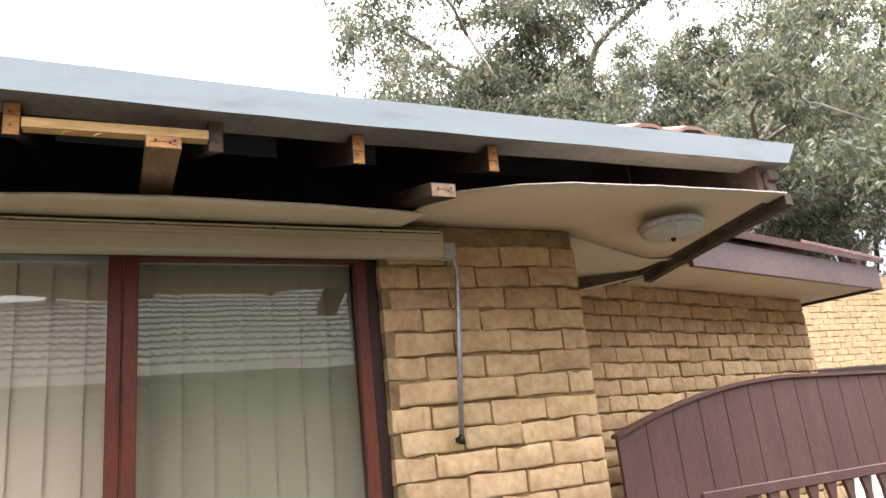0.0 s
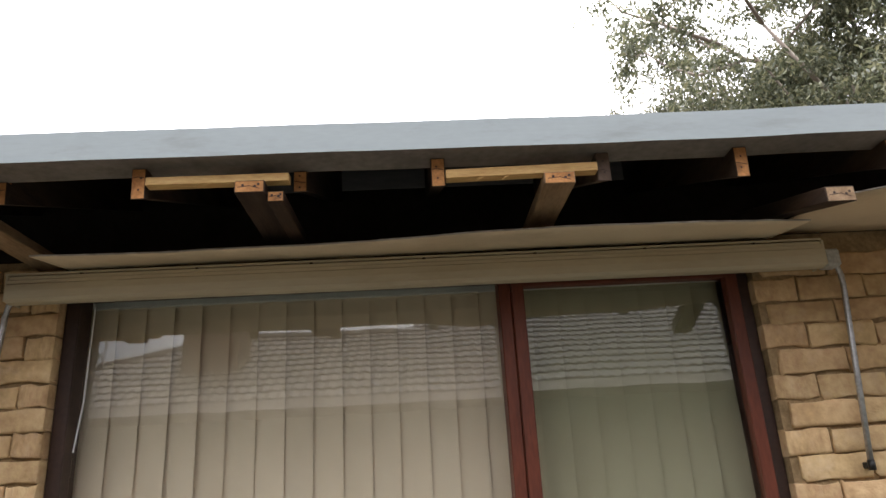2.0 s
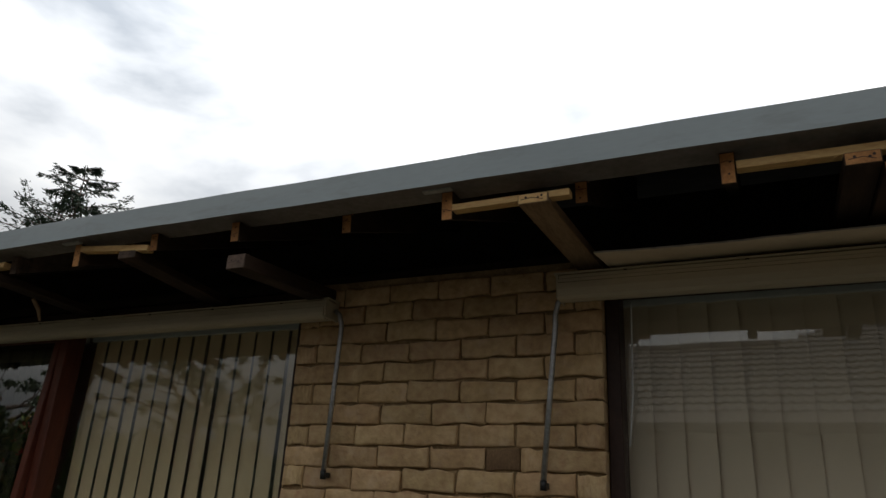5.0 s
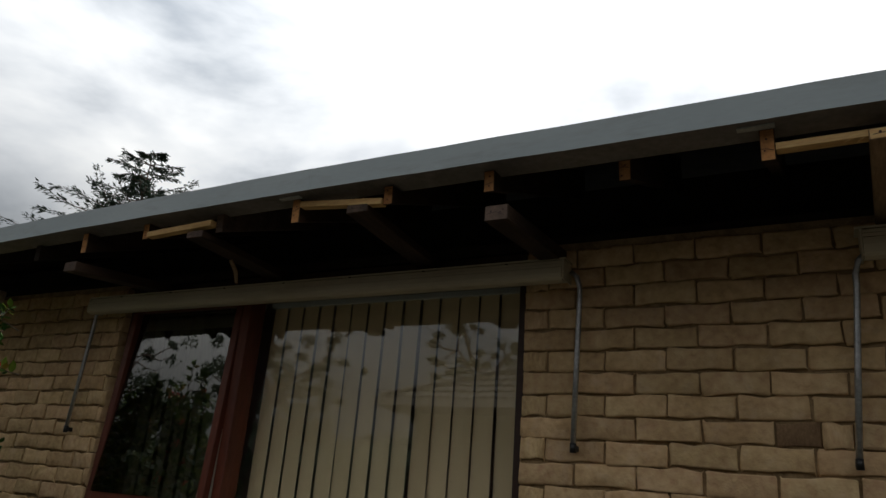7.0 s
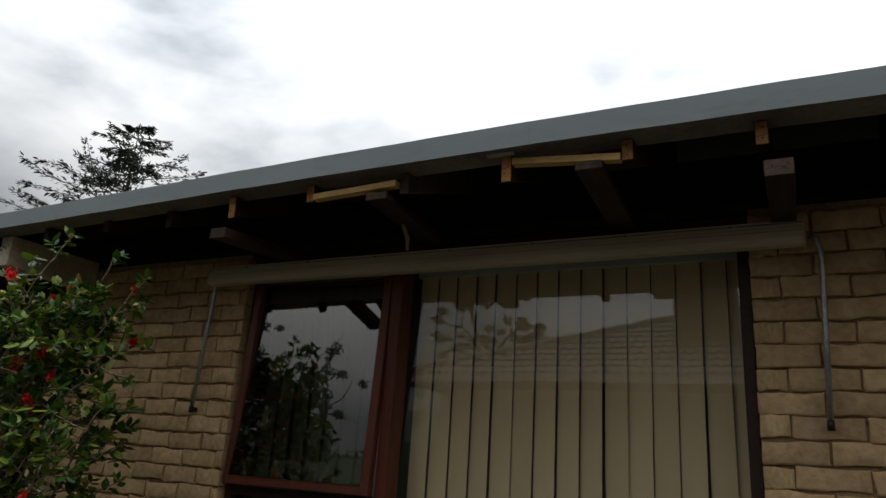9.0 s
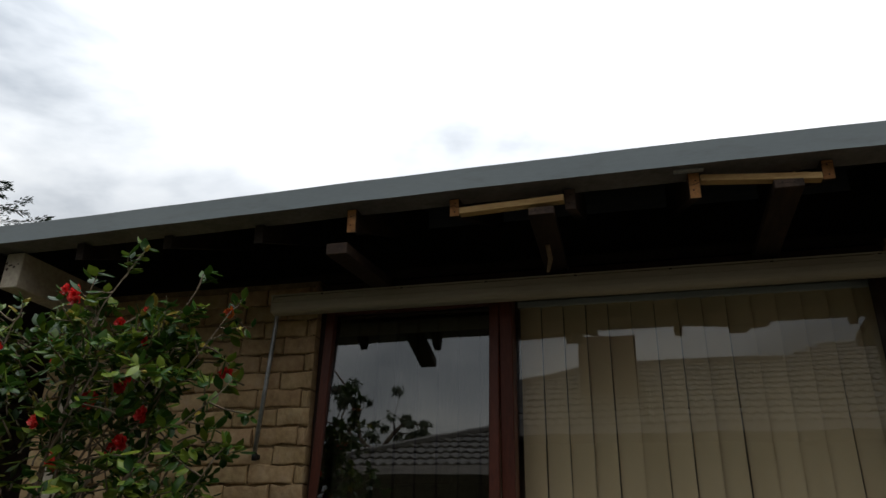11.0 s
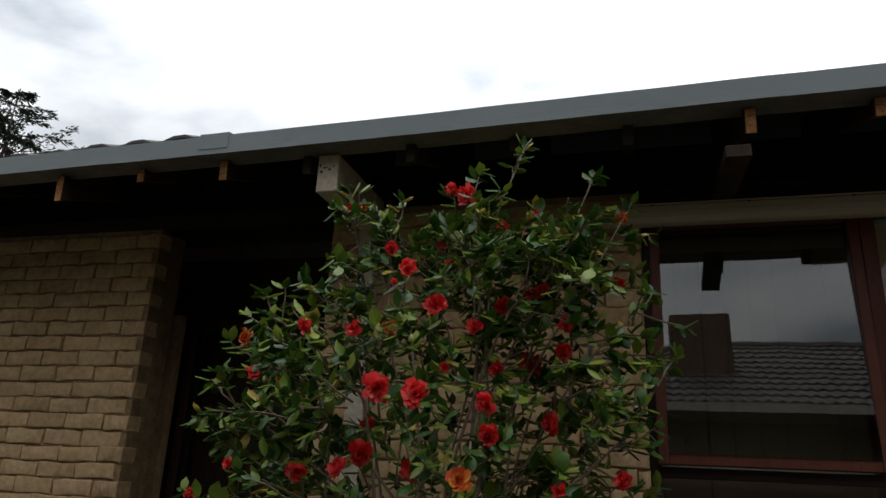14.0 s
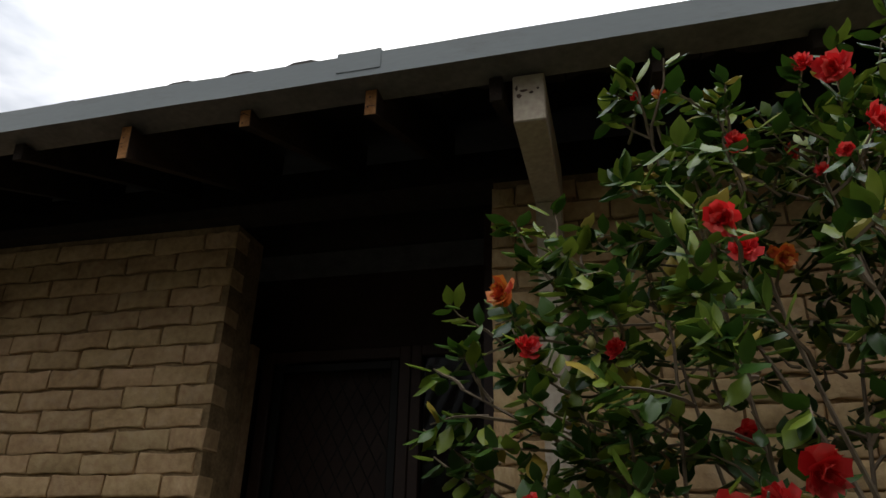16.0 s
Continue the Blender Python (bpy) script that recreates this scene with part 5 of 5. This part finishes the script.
    for k in range(13):
        a = 2 * math.pi * k / 13 + rnd.uniform(-0.2, 0.2)
        zt = rnd.uniform(1.7, 2.35)
        rr = half_width(zt) * rnd.uniform(0.3, 0.85)
        tx = centre(zt) + rr * math.cos(a)
        top = Vector((tx, centre_y(tx, zt) + depth(zt) * rr * math.sin(a), zt))
        base = Vector((-6.05 + 0.07 * math.cos(a), 1.88 + 0.06 * math.sin(a), GROUND))
        pts = bent(base, top, rnd, 7, 0.06)
        tube([p + o for p in pts], [0.0095 - 0.0062 * i / 7 for i in range(8)], 6, stems)
        limbs.append(pts)
    # two leaders that stand out at the top
    for tx, ty, tz in ((-5.80, 2.00, 2.53), (-5.57, 2.10, 2.43), (-5.96, 1.97, 2.40), (-6.66, 1.86, 1.95), (-5.40, 2.05, 1.98), (-6.40, 1.90, 2.33), (-5.45, 2.16, 2.34), (-6.22, 1.90, 2.28), (-6.80, 1.84, 1.66), (-5.34, 2.0, 1.75)):
        pts = bent((-6.0, 1.88, 1.1), (tx, ty, tz), rnd, 7, 0.05)
        tube([p + o for p in pts], [0.0065 - 0.004 * i / 7 for i in range(8)], 5, stems)
        limbs.append(pts)
    tips, leaves, yellow = [], [], []

    def spray(p, d, n, length):
        end = p + d * length
        pts = bent(p, end, rnd, 4, 0.08)
        tube([q + o for q in pts], [0.0042, 0.0036, 0.003, 0.0024, 0.0016], 4, stems)
        tips.append((end, d))
        for i in range(n):
            t = 0.30 + 0.70 * ((i + rnd.random() * 0.6) / n) ** 0.6
            q = pts[0].lerp(end, min(1.0, t)) + rand_dir(rnd) * 0.006
            side = d.cross(rand_dir(rnd)).normalized()
            ld = (d * rnd.uniform(0.2, 0.8) + side * rnd.uniform(0.6, 1.1) + Vector((0, 0, rnd.uniform(-0.75, 0.12)))).normalized()
            s = ld.cross(Vector((rnd.uniform(-0.38, 0.38), rnd.uniform(-0.65, 0.25), 1))).normalized()
            ln = rnd.uniform(0.040, 0.070)
            if hides_flower(q + ld * ln * 0.5) or hides_flower(q + ld * ln):
                continue
            leaf = (q + o, ld, s, ln, ln * rnd.uniform(0.52, 0.66))
            (yellow if rnd.random() < 0.032 else leaves).append(leaf)

    for pts in limbs:
        for _ in range(10):
            t = rnd.uniform(0.45, 1.0)
            f = t * (len(pts) - 1)
            i = min(len(pts) - 2, int(f))
            p = pts[i].lerp(pts[i + 1], f - i)
            d = (Vector((p.x - centre(p.z), (p.y - centre_y(p.x, p.z)) * 1.1, 0)).normalized() * rnd.uniform(0.2, 1.0) + rand_dir(rnd) * 0.65 + Vector((0, 0, rnd.uniform(0.1, 0.8)))).normalized()
            spray(p, d, rnd.randint(5, 9), rnd.uniform(0.08, 0.20) * (0.5 if p.z > 2.3 else 1.0))
        spray(pts[-1], ((pts[-1] - pts[-2]).normalized() + rand_dir(rnd) * 0.2).normalized(), 8, 0.09)
    # outer shell of sprays that gives the bush its outline
    for _ in range(860):
        z = rnd.uniform(0.55, 2.42) if rnd.random() < 0.3 else rnd.uniform(1.15, 2.3)
        a = rnd.uniform(0, 2 * math.pi)
        rr = half_width(z) * math.sqrt(rnd.uniform(0.03, 0.84))
        px = centre(z) + rr * math.cos(a)
        p = Vector((px, centre_y(px, z) + depth(z) * rr * math.sin(a), z))
        if noise.noise(p * 4.5) < -0.14 or (p.z > 2.22 and abs(p.x + 5.69) < 0.07) or hides_flower(p):
            continue
        d = (Vector((math.cos(a), math.sin(a), rnd.uniform(0.0, 0.9))) + rand_dir(rnd) * 0.5).normalized()
        spray(p, d, rnd.randint(6, 10), rnd.uniform(0.06, 0.15))

    def flower(at, size, facing, mat):
        b = bmesh.new()
        f = Vector(facing).normalized()
        # a twig behind the flower and the leaves that half hide it
        back = Vector(at) - f * 0.09 + Vector((rnd.uniform(-0.03, 0.03), 0.02, rnd.uniform(-0.09, -0.04)))
        spray(back, (Vector(at) - back).normalized(), rnd.randint(5, 8), (Vector(at) - back).length)
        u = f.cross(Vector((0.2, 0.1, 1))).normalized()
        w = f.cross(u)
        for ring, (cnt, rad, lift, open_) in enumerate(((8, 1.0, 0.02, 0.98), (8, 0.86, 0.16, 0.78), (7, 0.68, 0.30, 0.58), (6, 0.50, 0.42, 0.38), (4, 0.32, 0.50, 0.2))):
            for k in range(cnt):
                a = 2 * math.pi * (k + 0.5 * (ring % 2)) / cnt + rnd.uniform(-0.22, 0.22)
                out = u * math.cos(a) + w * math.sin(a)
                tan = u * -math.sin(a) + w * math.cos(a)
                rr = size * rad * rnd.uniform(0.85, 1.1)
                base = Vector(at) + o + f * (size * lift * 0.4)
                ed = (out * open_ + f * (1 - open_ * 0.8) + rand_dir(rnd) * 0.36).normalized()
                tip = base + ed * rr
                mid = base + ed * (rr * 0.55) - f * (size * 0.10)
                hw = rr * rnd.uniform(0.30, 0.46)
                vs = [b.verts.new(c) for c in (base, mid + tan * hw, tip + tan * (hw * 0.72) + f * size * rnd.uniform(-0.05, 0.28), tip + f * size * rnd.uniform(-0.14, 0.12),
                                               tip - tan * (hw * 0.72) + f * size * 0.12, mid - tan * hw, mid)]
                for q in ((0, 1, 6), (1, 2, 6), (2, 3, 6), (3, 4, 6), (4, 5, 6), (5, 0, 6)):
                    b.faces.new([vs[i] for i in q])
        part("flower", b, mat, bush, "full red flower" if mat == M_PETAL else "orange-red fading flower", True)

    for x, y, z, r, faded in blooms:
        flower((x, y, z), r * 1.02, (rnd.uniform(-0.7, 0.7), rnd.uniform(-1.2, -0.6), rnd.uniform(-0.6, 0.4)), M_PETAL_OR if faded else M_PETAL)
    part("stem", stems, M_TWIG, bush, "grey-brown crooked stems")
    leaf_cloud("foliage", M_CAM_LEAF, leaves, bush, "glossy dark green leaves", 0.12)
    leaf_cloud("yellow_foliage", M_CAM_YELLOW, yellow, bush, "yellowed leaves")
    for _ in range(26):
        p, d = rnd.choice(tips)
        b = lathe([(0.001, 0), (0.006, 0.004), (0.0085, 0.012), (0.006, 0.02), (0.001, 0.026)], 7, tuple(p + o))
        part("bud", b, M_BUD, bush, "", True)


camellia()


# Gum trees behind the house.
def gum_tree(name, label, base, lean, height, crown, seed, n_clumps, leaf_n, mat=M_EUC_LEAF, bark=M_BARK, leaf=(0.15, 0.30), low=0.33, limbs=11, boughs=()):
    rnd = random.Random(seed)
    tree = thing(name, label, "tree", base)
    wood = bmesh.new()
    top = Vector((lean[0], lean[1], height))
    trunk = bent((0, 0, 0), top * 0.72, rnd, 8, 0.06)
    r0 = height * 0.021
    tube(trunk, [r0 * (1 - 0.085 * i) for i in range(9)], 10, wood)
    for pts, r in boughs:
        tube([Vector(p) - Vector(base) for p in pts], [r * (1 - 0.5 * i / len(pts)) for i in range(len(pts))], 8, wood)
    clumps = []
    for k in range(limbs):
        t = rnd.uniform(low, 1.0)
        f = t * 8
        i = min(7, int(f))
        p = trunk[i].lerp(trunk[i + 1], f - i)
        a = 2 * math.pi * (k * 0.618 + rnd.uniform(-0.06, 0.06))
        reach = crown * rnd.uniform(0.55, 1.0) * (1.15 - 0.5 * t)
        e = p + Vector((reach * math.cos(a), reach * math.sin(a), height * rnd.uniform(0.06, 0.26)))
        pts = bent(p, e, rnd, 6, 0.14)
        tube(pts, [r0 * 0.46 * (1 - 0.13 * j) for j in range(7)], 7, wood)
        for m in range(6):
            q = pts[rnd.randint(2, 6)]
            e2 = q + (rand_dir(rnd) + Vector((0.5 * math.cos(a), 0.5 * math.sin(a), 0.35))) * crown * rnd.uniform(0.18, 0.36)
            tw = bent(q, e2, rnd, 4, 0.16)
            tube(tw, [r0 * 0.15, r0 * 0.12, r0 * 0.09, r0 * 0.06, r0 * 0.03], 5, wood)
            for c in range(max(1, n_clumps // (limbs * 6))):
                clumps.append(tw[rnd.randint(2, 4)] + rand_dir(rnd) * crown * rnd.uniform(0.02, 0.16))
    for pts, r in boughs:
        for p in pts:
            for _ in range(22):
                clumps.append(Vector(p) - Vector(base) + rand_dir(rnd) * crown * rnd.uniform(0.03, 0.15))
    part("trunk", wood, bark, tree, "pale limbs and trunk", True)
    leaves = []
    for c in clumps:
        rad = crown * rnd.uniform(0.03, 0.085)
        cnt = int(leaf_n * rnd.uniform(0.5, 1.4))
        for _ in range(cnt):
            v = rand_dir(rnd) * (rad * rnd.random() ** 0.4)
            v.z *= 0.75
            d = (Vector((0, 0, -0.8)) + rand_dir(rnd) * 0.9).normalized()
            s = d.cross(rand_dir(rnd)).normalized()
            ln = rnd.uniform(*leaf)
            leaves.append((c + v, d, s, ln, ln * 0.34))
    quad_cloud("crown", mat, leaves, tree, "hanging grey-green leaves in open clumps")
    return tree


gum_tree("gum_tree", "tall spreading gum tree behind the roof", (14.2, 15.0, GROUND), (-1.5, 1.0), 16.0, 8.2, 41, 2200, 135, low=0.30, limbs=22, leaf=(0.10, 0.20),
         boughs=(([(12.88, 15.0, 10.39), (11.94, 15.0, 10.98), (10.98, 15.0, 11.08), (10.32, 15.0, 11.14), (9.77, 15.0, 11.14), (9.22, 15.0, 10.65), (8.86, 15.0, 10.3)], 0.16), ([(18.43, 15.0, 11.09), (20.01, 15.0, 12.45), (21.46, 15.0, 13.9), (22.14, 15.0, 15.06), (22.73, 15.0, 16.39)], 0.17), ([(20.01, 15.0, 12.45), (19.16, 15.0, 13.21), (17.59, 15.0, 13.19), (15.96, 15.0, 12.53)], 0.08)))
gum_tree("gum_tree", "dark-trunked gum tree behind the side passage", (19.0, 12.5, GROUND), (0.4, 0.3), 17.0, 5.8, 43, 620, 85, low=0.36, bark=M_BARK_DARK, leaf=(0.10, 0.20), limbs=14)
gum_tree("gum_tree", "gum tree farther behind the side passage", (25.5, 17.5, GROUND), (1.2, 0.2), 17.0, 5.5, 47, 340, 60, low=0.30, bark=M_BARK_DARK, leaf=(0.12, 0.24), limbs=14)

gum_tree("gum_tree", "leaning brown-trunked gum tree beside the side passage", (20.6, 12.5, GROUND), (-6.6, 1.5), 14.0, 3.6, 49, 160, 70, low=0.55, bark=M_BARK_RED, leaf=(0.10, 0.20), limbs=7)

# Cedar in the distance.
def cedar(base, height, spread, seed):
    rnd = random.Random(seed)
    tree = thing("cedar_tree", "dark layered cedar rising beyond the roof", "tree", base)
    wood = bmesh.new()
    tube(bent((0, 0, 0), (0, 0, height), rnd, 8, 0.008), [0.35 * (1 - 0.12 * i) for i in range(9)], 8, wood)
    leaves = []
    z = height * 0.25
    while z < height * 0.995:
        t = (height - z) / height
        reach = spread * min(1.0, (0.09 + 2.15 * t)) * rnd.uniform(0.7, 1.1)
        for k in range(6):
            a = rnd.uniform(0, 2 * math.pi)
            r = reach * rnd.uniform(0.55, 1.1)
            p = Vector((0, 0, z))
            e = p + Vector((r * math.cos(a), r * math.sin(a), r * rnd.uniform(0.02, 0.30)))
            pts = bent(p, e, rnd, 5, 0.05)
            tube(pts, [0.05, 0.042, 0.034, 0.026, 0.018, 0.01], 4, wood)
            for _ in range(int(50 + 210 * r / spread)):
                u = rnd.uniform(0.2, 1.04) ** 0.8
                f = min(u, 1.04) * 5
                i = min(4, int(f))
                q = pts[i].lerp(pts[i + 1], f - i)
                side = Vector((-math.sin(a), math.cos(a), 0)) * rnd.uniform(-1, 1) * min(r, 4.0) * 0.20 * (1.2 - u)
                d = (Vector((math.cos(a) * 0.8, math.sin(a) * 0.8, rnd.uniform(-0.45, 0.2))) + side * 0.7 + rand_dir(rnd) * 0.4).normalized()
                s = d.cross(Vector((0, 0, 1)) + rand_dir(rnd) * 0.6).normalized()
                ln = rnd.uniform(0.20, 0.42)
                leaves.append((q + side + Vector((0, 0, rnd.uniform(-0.12, 0.05))), d, s, ln, ln * 0.30))
        z += height * rnd.uniform(0.022, 0.036)
    part("trunk", wood, M_BARK_DARK, tree)
    quad_cloud("crown", M_CEDAR_LEAF, leaves, tree, "dark needle sprays in flat layers")


cedar((-38.5, 26.85, GROUND), 20.8, 10.5, 51)
cedar((-48.0, 22.0, GROUND), 17.0, 6.5, 52)

# ---- behind the camera: the house opposite and its trees, seen in the glass ----
opp = thing("opposite_house", "brick house opposite with a glazed tile roof", "house", (2.0, -10.0, GROUND))
o = -Vector(opp.location)
def opp_part(name, b, mat, label=""):
    bmesh.ops.translate(b, verts=b.verts, vec=o)
    return part(name, b, mat, opp, label)


EAVE_Y, EAVE_Z, RIDGE_Y, RIDGE_Z = -6.5, 4.68, -10.0, 7.08
XL, XR, HIP = -10.0, 16.0, 5.5
opp_part("wall", box(XL + 0.6, XR - 0.6, -12.9, -7.1, GROUND, EAVE_Z - 0.13), M_BRICK_BROWN)
run = EAVE_Y - RIDGE_Y
rise = (RIDGE_Z - EAVE_Z) / run
rows_n, HIGH_X = 11, -0.6
for r in range(rows_n + 4):
    y0 = EAVE_Y - r * run / rows_n
    y1 = EAVE_Y - (r + 1.12) * run / rows_n
    xl = XL + r * HIP / rows_n if r < rows_n else HIGH_X + (r - rows_n) * 0.35
    b = bmesh.new()
    n = int((XR - r * run / rows_n - xl) / 0.05)
    a_, c_, e_, d_ = [], [], [], []
    for i in range(n + 1):
        xx = xl + i * 0.05
        wave = 0.045 * (0.5 + 0.5 * math.cos(2 * math.pi * xx / 0.20))
        zb = EAVE_Z + (EAVE_Y - y0) * rise
        a_.append(b.verts.new((xx, y0 - 0.10, zb + 0.012)))
        d_.append(b.verts.new((xx, y0, zb + 0.030 + wave)))
        c_.append(b.verts.new((xx, y0, zb + 0.055 + wave)))
        e_.append(b.verts.new((xx, y1, EAVE_Z + (EAVE_Y - y1) * rise + 0.015 + wave * 0.6)))
    for i in range(n):
        b.faces.new((a_[i], a_[i + 1], d_[i + 1], d_[i])).material_index = 1
        b.faces.new((d_[i], d_[i + 1], c_[i + 1], c_[i]))
        b.faces.new((c_[i], c_[i + 1], e_[i + 1], e_[i]))
    opp_part("tile_course", b, [M_TILE_GLOSS, M_TILE_DARK])
b = bmesh.new()
v = [b.verts.new(c) for c in ((XL, EAVE_Y, EAVE_Z - 0.01), (XR, EAVE_Y, EAVE_Z - 0.01), (XR - run, RIDGE_Y, RIDGE_Z - 0.02), (XL + HIP, RIDGE_Y, RIDGE_Z - 0.02),
                              (XL, RIDGE_Y - run, EAVE_Z - 0.01), (XR, RIDGE_Y - run, EAVE_Z - 0.01))]
for q in ((0, 1, 2, 3), (3, 2, 5, 4), (0, 3, 4), (1, 5, 2), (0, 4, 5, 1)):
    b.faces.new([v[i] for i in q])
bmesh.ops.recalc_face_normals(b, faces=b.faces)
opp_part("roof_base", b, M_TILE_DARK)
top_y = EAVE_Y - (rows_n + 4) * run / rows_n
top_z = EAVE_Z + (EAVE_Y - top_y) * rise
b = bmesh.new()
v = [b.verts.new(c) for c in ((HIGH_X, RIDGE_Y, RIDGE_Z - 0.02), (XR - run, RIDGE_Y, RIDGE_Z - 0.02), (XR - run - 1.4, top_y, top_z - 0.02), (HIGH_X + 1.4, top_y, top_z - 0.02),
                              (HIGH_X, top_y - 1.3, RIDGE_Z - 0.04), (XR - run, top_y - 1.3, RIDGE_Z - 0.04))]
for q in ((0, 1, 2, 3), (3, 2, 5, 4), (0, 3, 4), (1, 5, 2), (0, 4, 5, 1)):
    b.faces.new([v[i] for i in q])
bmesh.ops.recalc_face_normals(b, faces=b.faces)
opp_part("raised_roof_base", b, M_TILE_DARK, "higher part of the tiled roof")
opp_part("gutter", box(XL - 0.1, XR + 0.1, EAVE_Y - 0.03, EAVE_Y + 0.09, EAVE_Z - 0.15, EAVE_Z + 0.01), M_GUTTER_UNDER)
opp_part("soffit", box(XL, XR, -7.1, EAVE_Y - 0.04, EAVE_Z - 0.14, EAVE_Z - 0.12), M_BROWN_FASCIA)
opp_part("ridge_capping", tube([(XL + HIP, RIDGE_Y, RIDGE_Z + 0.04), (HIGH_X, RIDGE_Y, RIDGE_Z + 0.04)], 0.10, 8), M_TILE_GLOSS)
opp_part("hip_capping", tube([(XL, EAVE_Y, EAVE_Z + 0.06), (XL + HIP, RIDGE_Y, RIDGE_Z + 0.04)], 0.09, 8), M_TILE_GLOSS)
opp_part("chimney", box(-4.85, -3.7, -8.75, -7.9, 5.2, 6.98, 0.02), M_BRICK_BROWN, "square dark brick chimney")
for k, (bx, by, h, cr, sd) in enumerate(((-20.8, -15.0, 11.0, 4.2, 61), (-12.6, -17.0, 11.5, 3.3, 62), (-27.0, -11.0, 10.5, 4.4, 63), (-33.0, -6.0, 9.0, 4.2, 64),
                                         (20.0, -14.0, 8.5, 4.0, 65), (27.0, -9.0, 9.0, 4.2, 66), (34.0, -3.0, 9.0, 4.2, 67))):
    gum_tree("garden_tree", "leafy garden tree across the street", (bx, by, GROUND), (0.3, 0.2), h, cr, sd, 200, 95, mat=M_BACK_LEAF, bark=M_BARK_DARK, leaf=(0.11, 0.22), low=0.3, limbs=14)


def hedge(name, pts, height, depth, seed):
    """A long clipped-ragged hedge of leaf blades round a dark core."""
    rnd = random.Random(seed)
    root = thing(name, "tall ragged hedge added to block light from the low sky", "hedge", (pts[0][0], pts[0][1], GROUND))
    o = -Vector(root.location)
    core = bmesh.new()
    leaves = []
    for (xa, ya), (xb, yb) in zip(pts, pts[1:]):
        a, c = Vector((xa, ya, 0)), Vector((xb, yb, 0))
        d = (c - a).normalized()
        s = Vector((-d.y, d.x, 0))
        n = int((c - a).length / 0.8)
        prev = None
        for i in range(n + 1):
            p = a.lerp(c, i / n)
            h = height * (1 + 0.16 * wob(p.x + p.y, 0.35, seed)) - 0.2
            ring = [core.verts.new(p + o + s * (depth * 0.40 * k) + Vector((0, 0, z))) for k, z in ((-1, GROUND), (-0.9, h * 0.8), (0, h), (0.9, h * 0.8), (1, GROUND))]
            if prev:
                for k in range(4):
                    core.faces.new((prev[k], ring[k], ring[k + 1], prev[k + 1]))
            prev = ring
            for _ in range(70):
                u = rnd.uniform(-1, 1)
                z = rnd.uniform(0.1, 1.0) if abs(u) > 0.75 else 1.0
                q = p + d * rnd.uniform(0, 0.8) + s * (u * depth * 0.5) + Vector((0, 0, h * z * (1 - 0.12 * u * u) + rnd.uniform(-0.25, 0.3)))
                ld = rand_dir(rnd)
                leaves.append((q + o, ld, ld.cross(rand_dir(rnd)).normalized(), rnd.uniform(0.15, 0.35), rnd.uniform(0.09, 0.16)))
    part("core", core, M_BACK_LEAF, root)
    quad_cloud("foliage", M_BACK_LEAF, leaves, root)


# Both hedges are added to keep low sky light off the upper wall.
hedge("hedge", [(-60, 6), (-40, -9), (-24, -17), (-9.5, -23)], 6.8, 2.4, 71)
hedge("hedge", [(15.5, -20), (30, -14), (45, -4), (60, 8)], 6.8, 2.4, 72)

# ---- brickwork, laid last ----
BURNT_AT = (-1.851, 1.957)
for w, x0, x1, z0, z1, y, pitch, course, zline, joint, single_from in LAY:
    rnd = random.Random(int(abs(x0) * 1000) + 7)
    n_lo = int(math.ceil((z0 - zline) / course))
    n_hi = int(math.floor((z1 - zline) / course))
    loose_v, loose_f = [], []
    for n in range(n_lo, n_hi):
        zc = zline + (n + 0.5) * course
        shift = joint + (0.5 * pitch if n % 2 else 0.0)
        k0 = int(math.floor((x0 - shift) / pitch)) - 1
        k1 = int(math.ceil((x1 - shift) / pitch)) + 1
        for k in range(k0, k1):
            a, b_ = shift + k * pitch + 0.0035, shift + (k + 1) * pitch - 0.0035
            a, b_ = max(a, x0), min(b_, x1)
            if b_ - a < 0.035:
                continue
            xc, ln = (a + b_) / 2, b_ - a
            dy = rnd.uniform(-0.005, 0.004)
            sc_z = (course - 0.0070) / BRICK_H * rnd.uniform(0.95, 1.04)
            if zc > single_from:
                dark = a < BURNT_AT[0] < b_ and abs(zc - BURNT_AT[1]) < 0.045
                ob = new("brick", BURNT if dark else rnd.choice(BRICKS))
                ob.parent = w
                ob.location = (xc, y + dy, zc + rnd.uniform(-0.0035, 0.0035))
                if dark:
                    cut = BURNT_AT[0] + 0.066
                    rest = new("brick", BRICKS[3])
                    rest.parent = w
                    rest.location = ((cut + 0.004 + b_) / 2, y, zc)
                    rest.scale = ((b_ - cut - 0.004) / BRICK_L, 1, sc_z)
                    xc, ln = (a + cut) / 2, cut - a
                    ob.location.x = xc
                ob.rotation_euler = (rnd.uniform(-0.02, 0.02), rnd.uniform(-0.014, 0.014), rnd.uniform(-0.016, 0.016))
                ob.scale = (ln / BRICK_L, 1, sc_z)
            else:
                me = rnd.choice(BRICKS)
                base = len(loose_v)
                for v in me.vertices:
                    loose_v.append((xc + v.co.x * ln / BRICK_L, y + dy + v.co.y, zc + v.co.z * sc_z))
                for p in me.polygons:
                    loose_f.append([base + q for q in p.vertices])
    if loose_f:
        me = bpy.data.meshes.new("lower_brickwork")
        me.from_pydata(loose_v, [], loose_f)
        me.materials.append(M_BRICK)
        ob = new("lower_brickwork", me)
        ob.parent = w
        tagged(ob, kind="stuff")
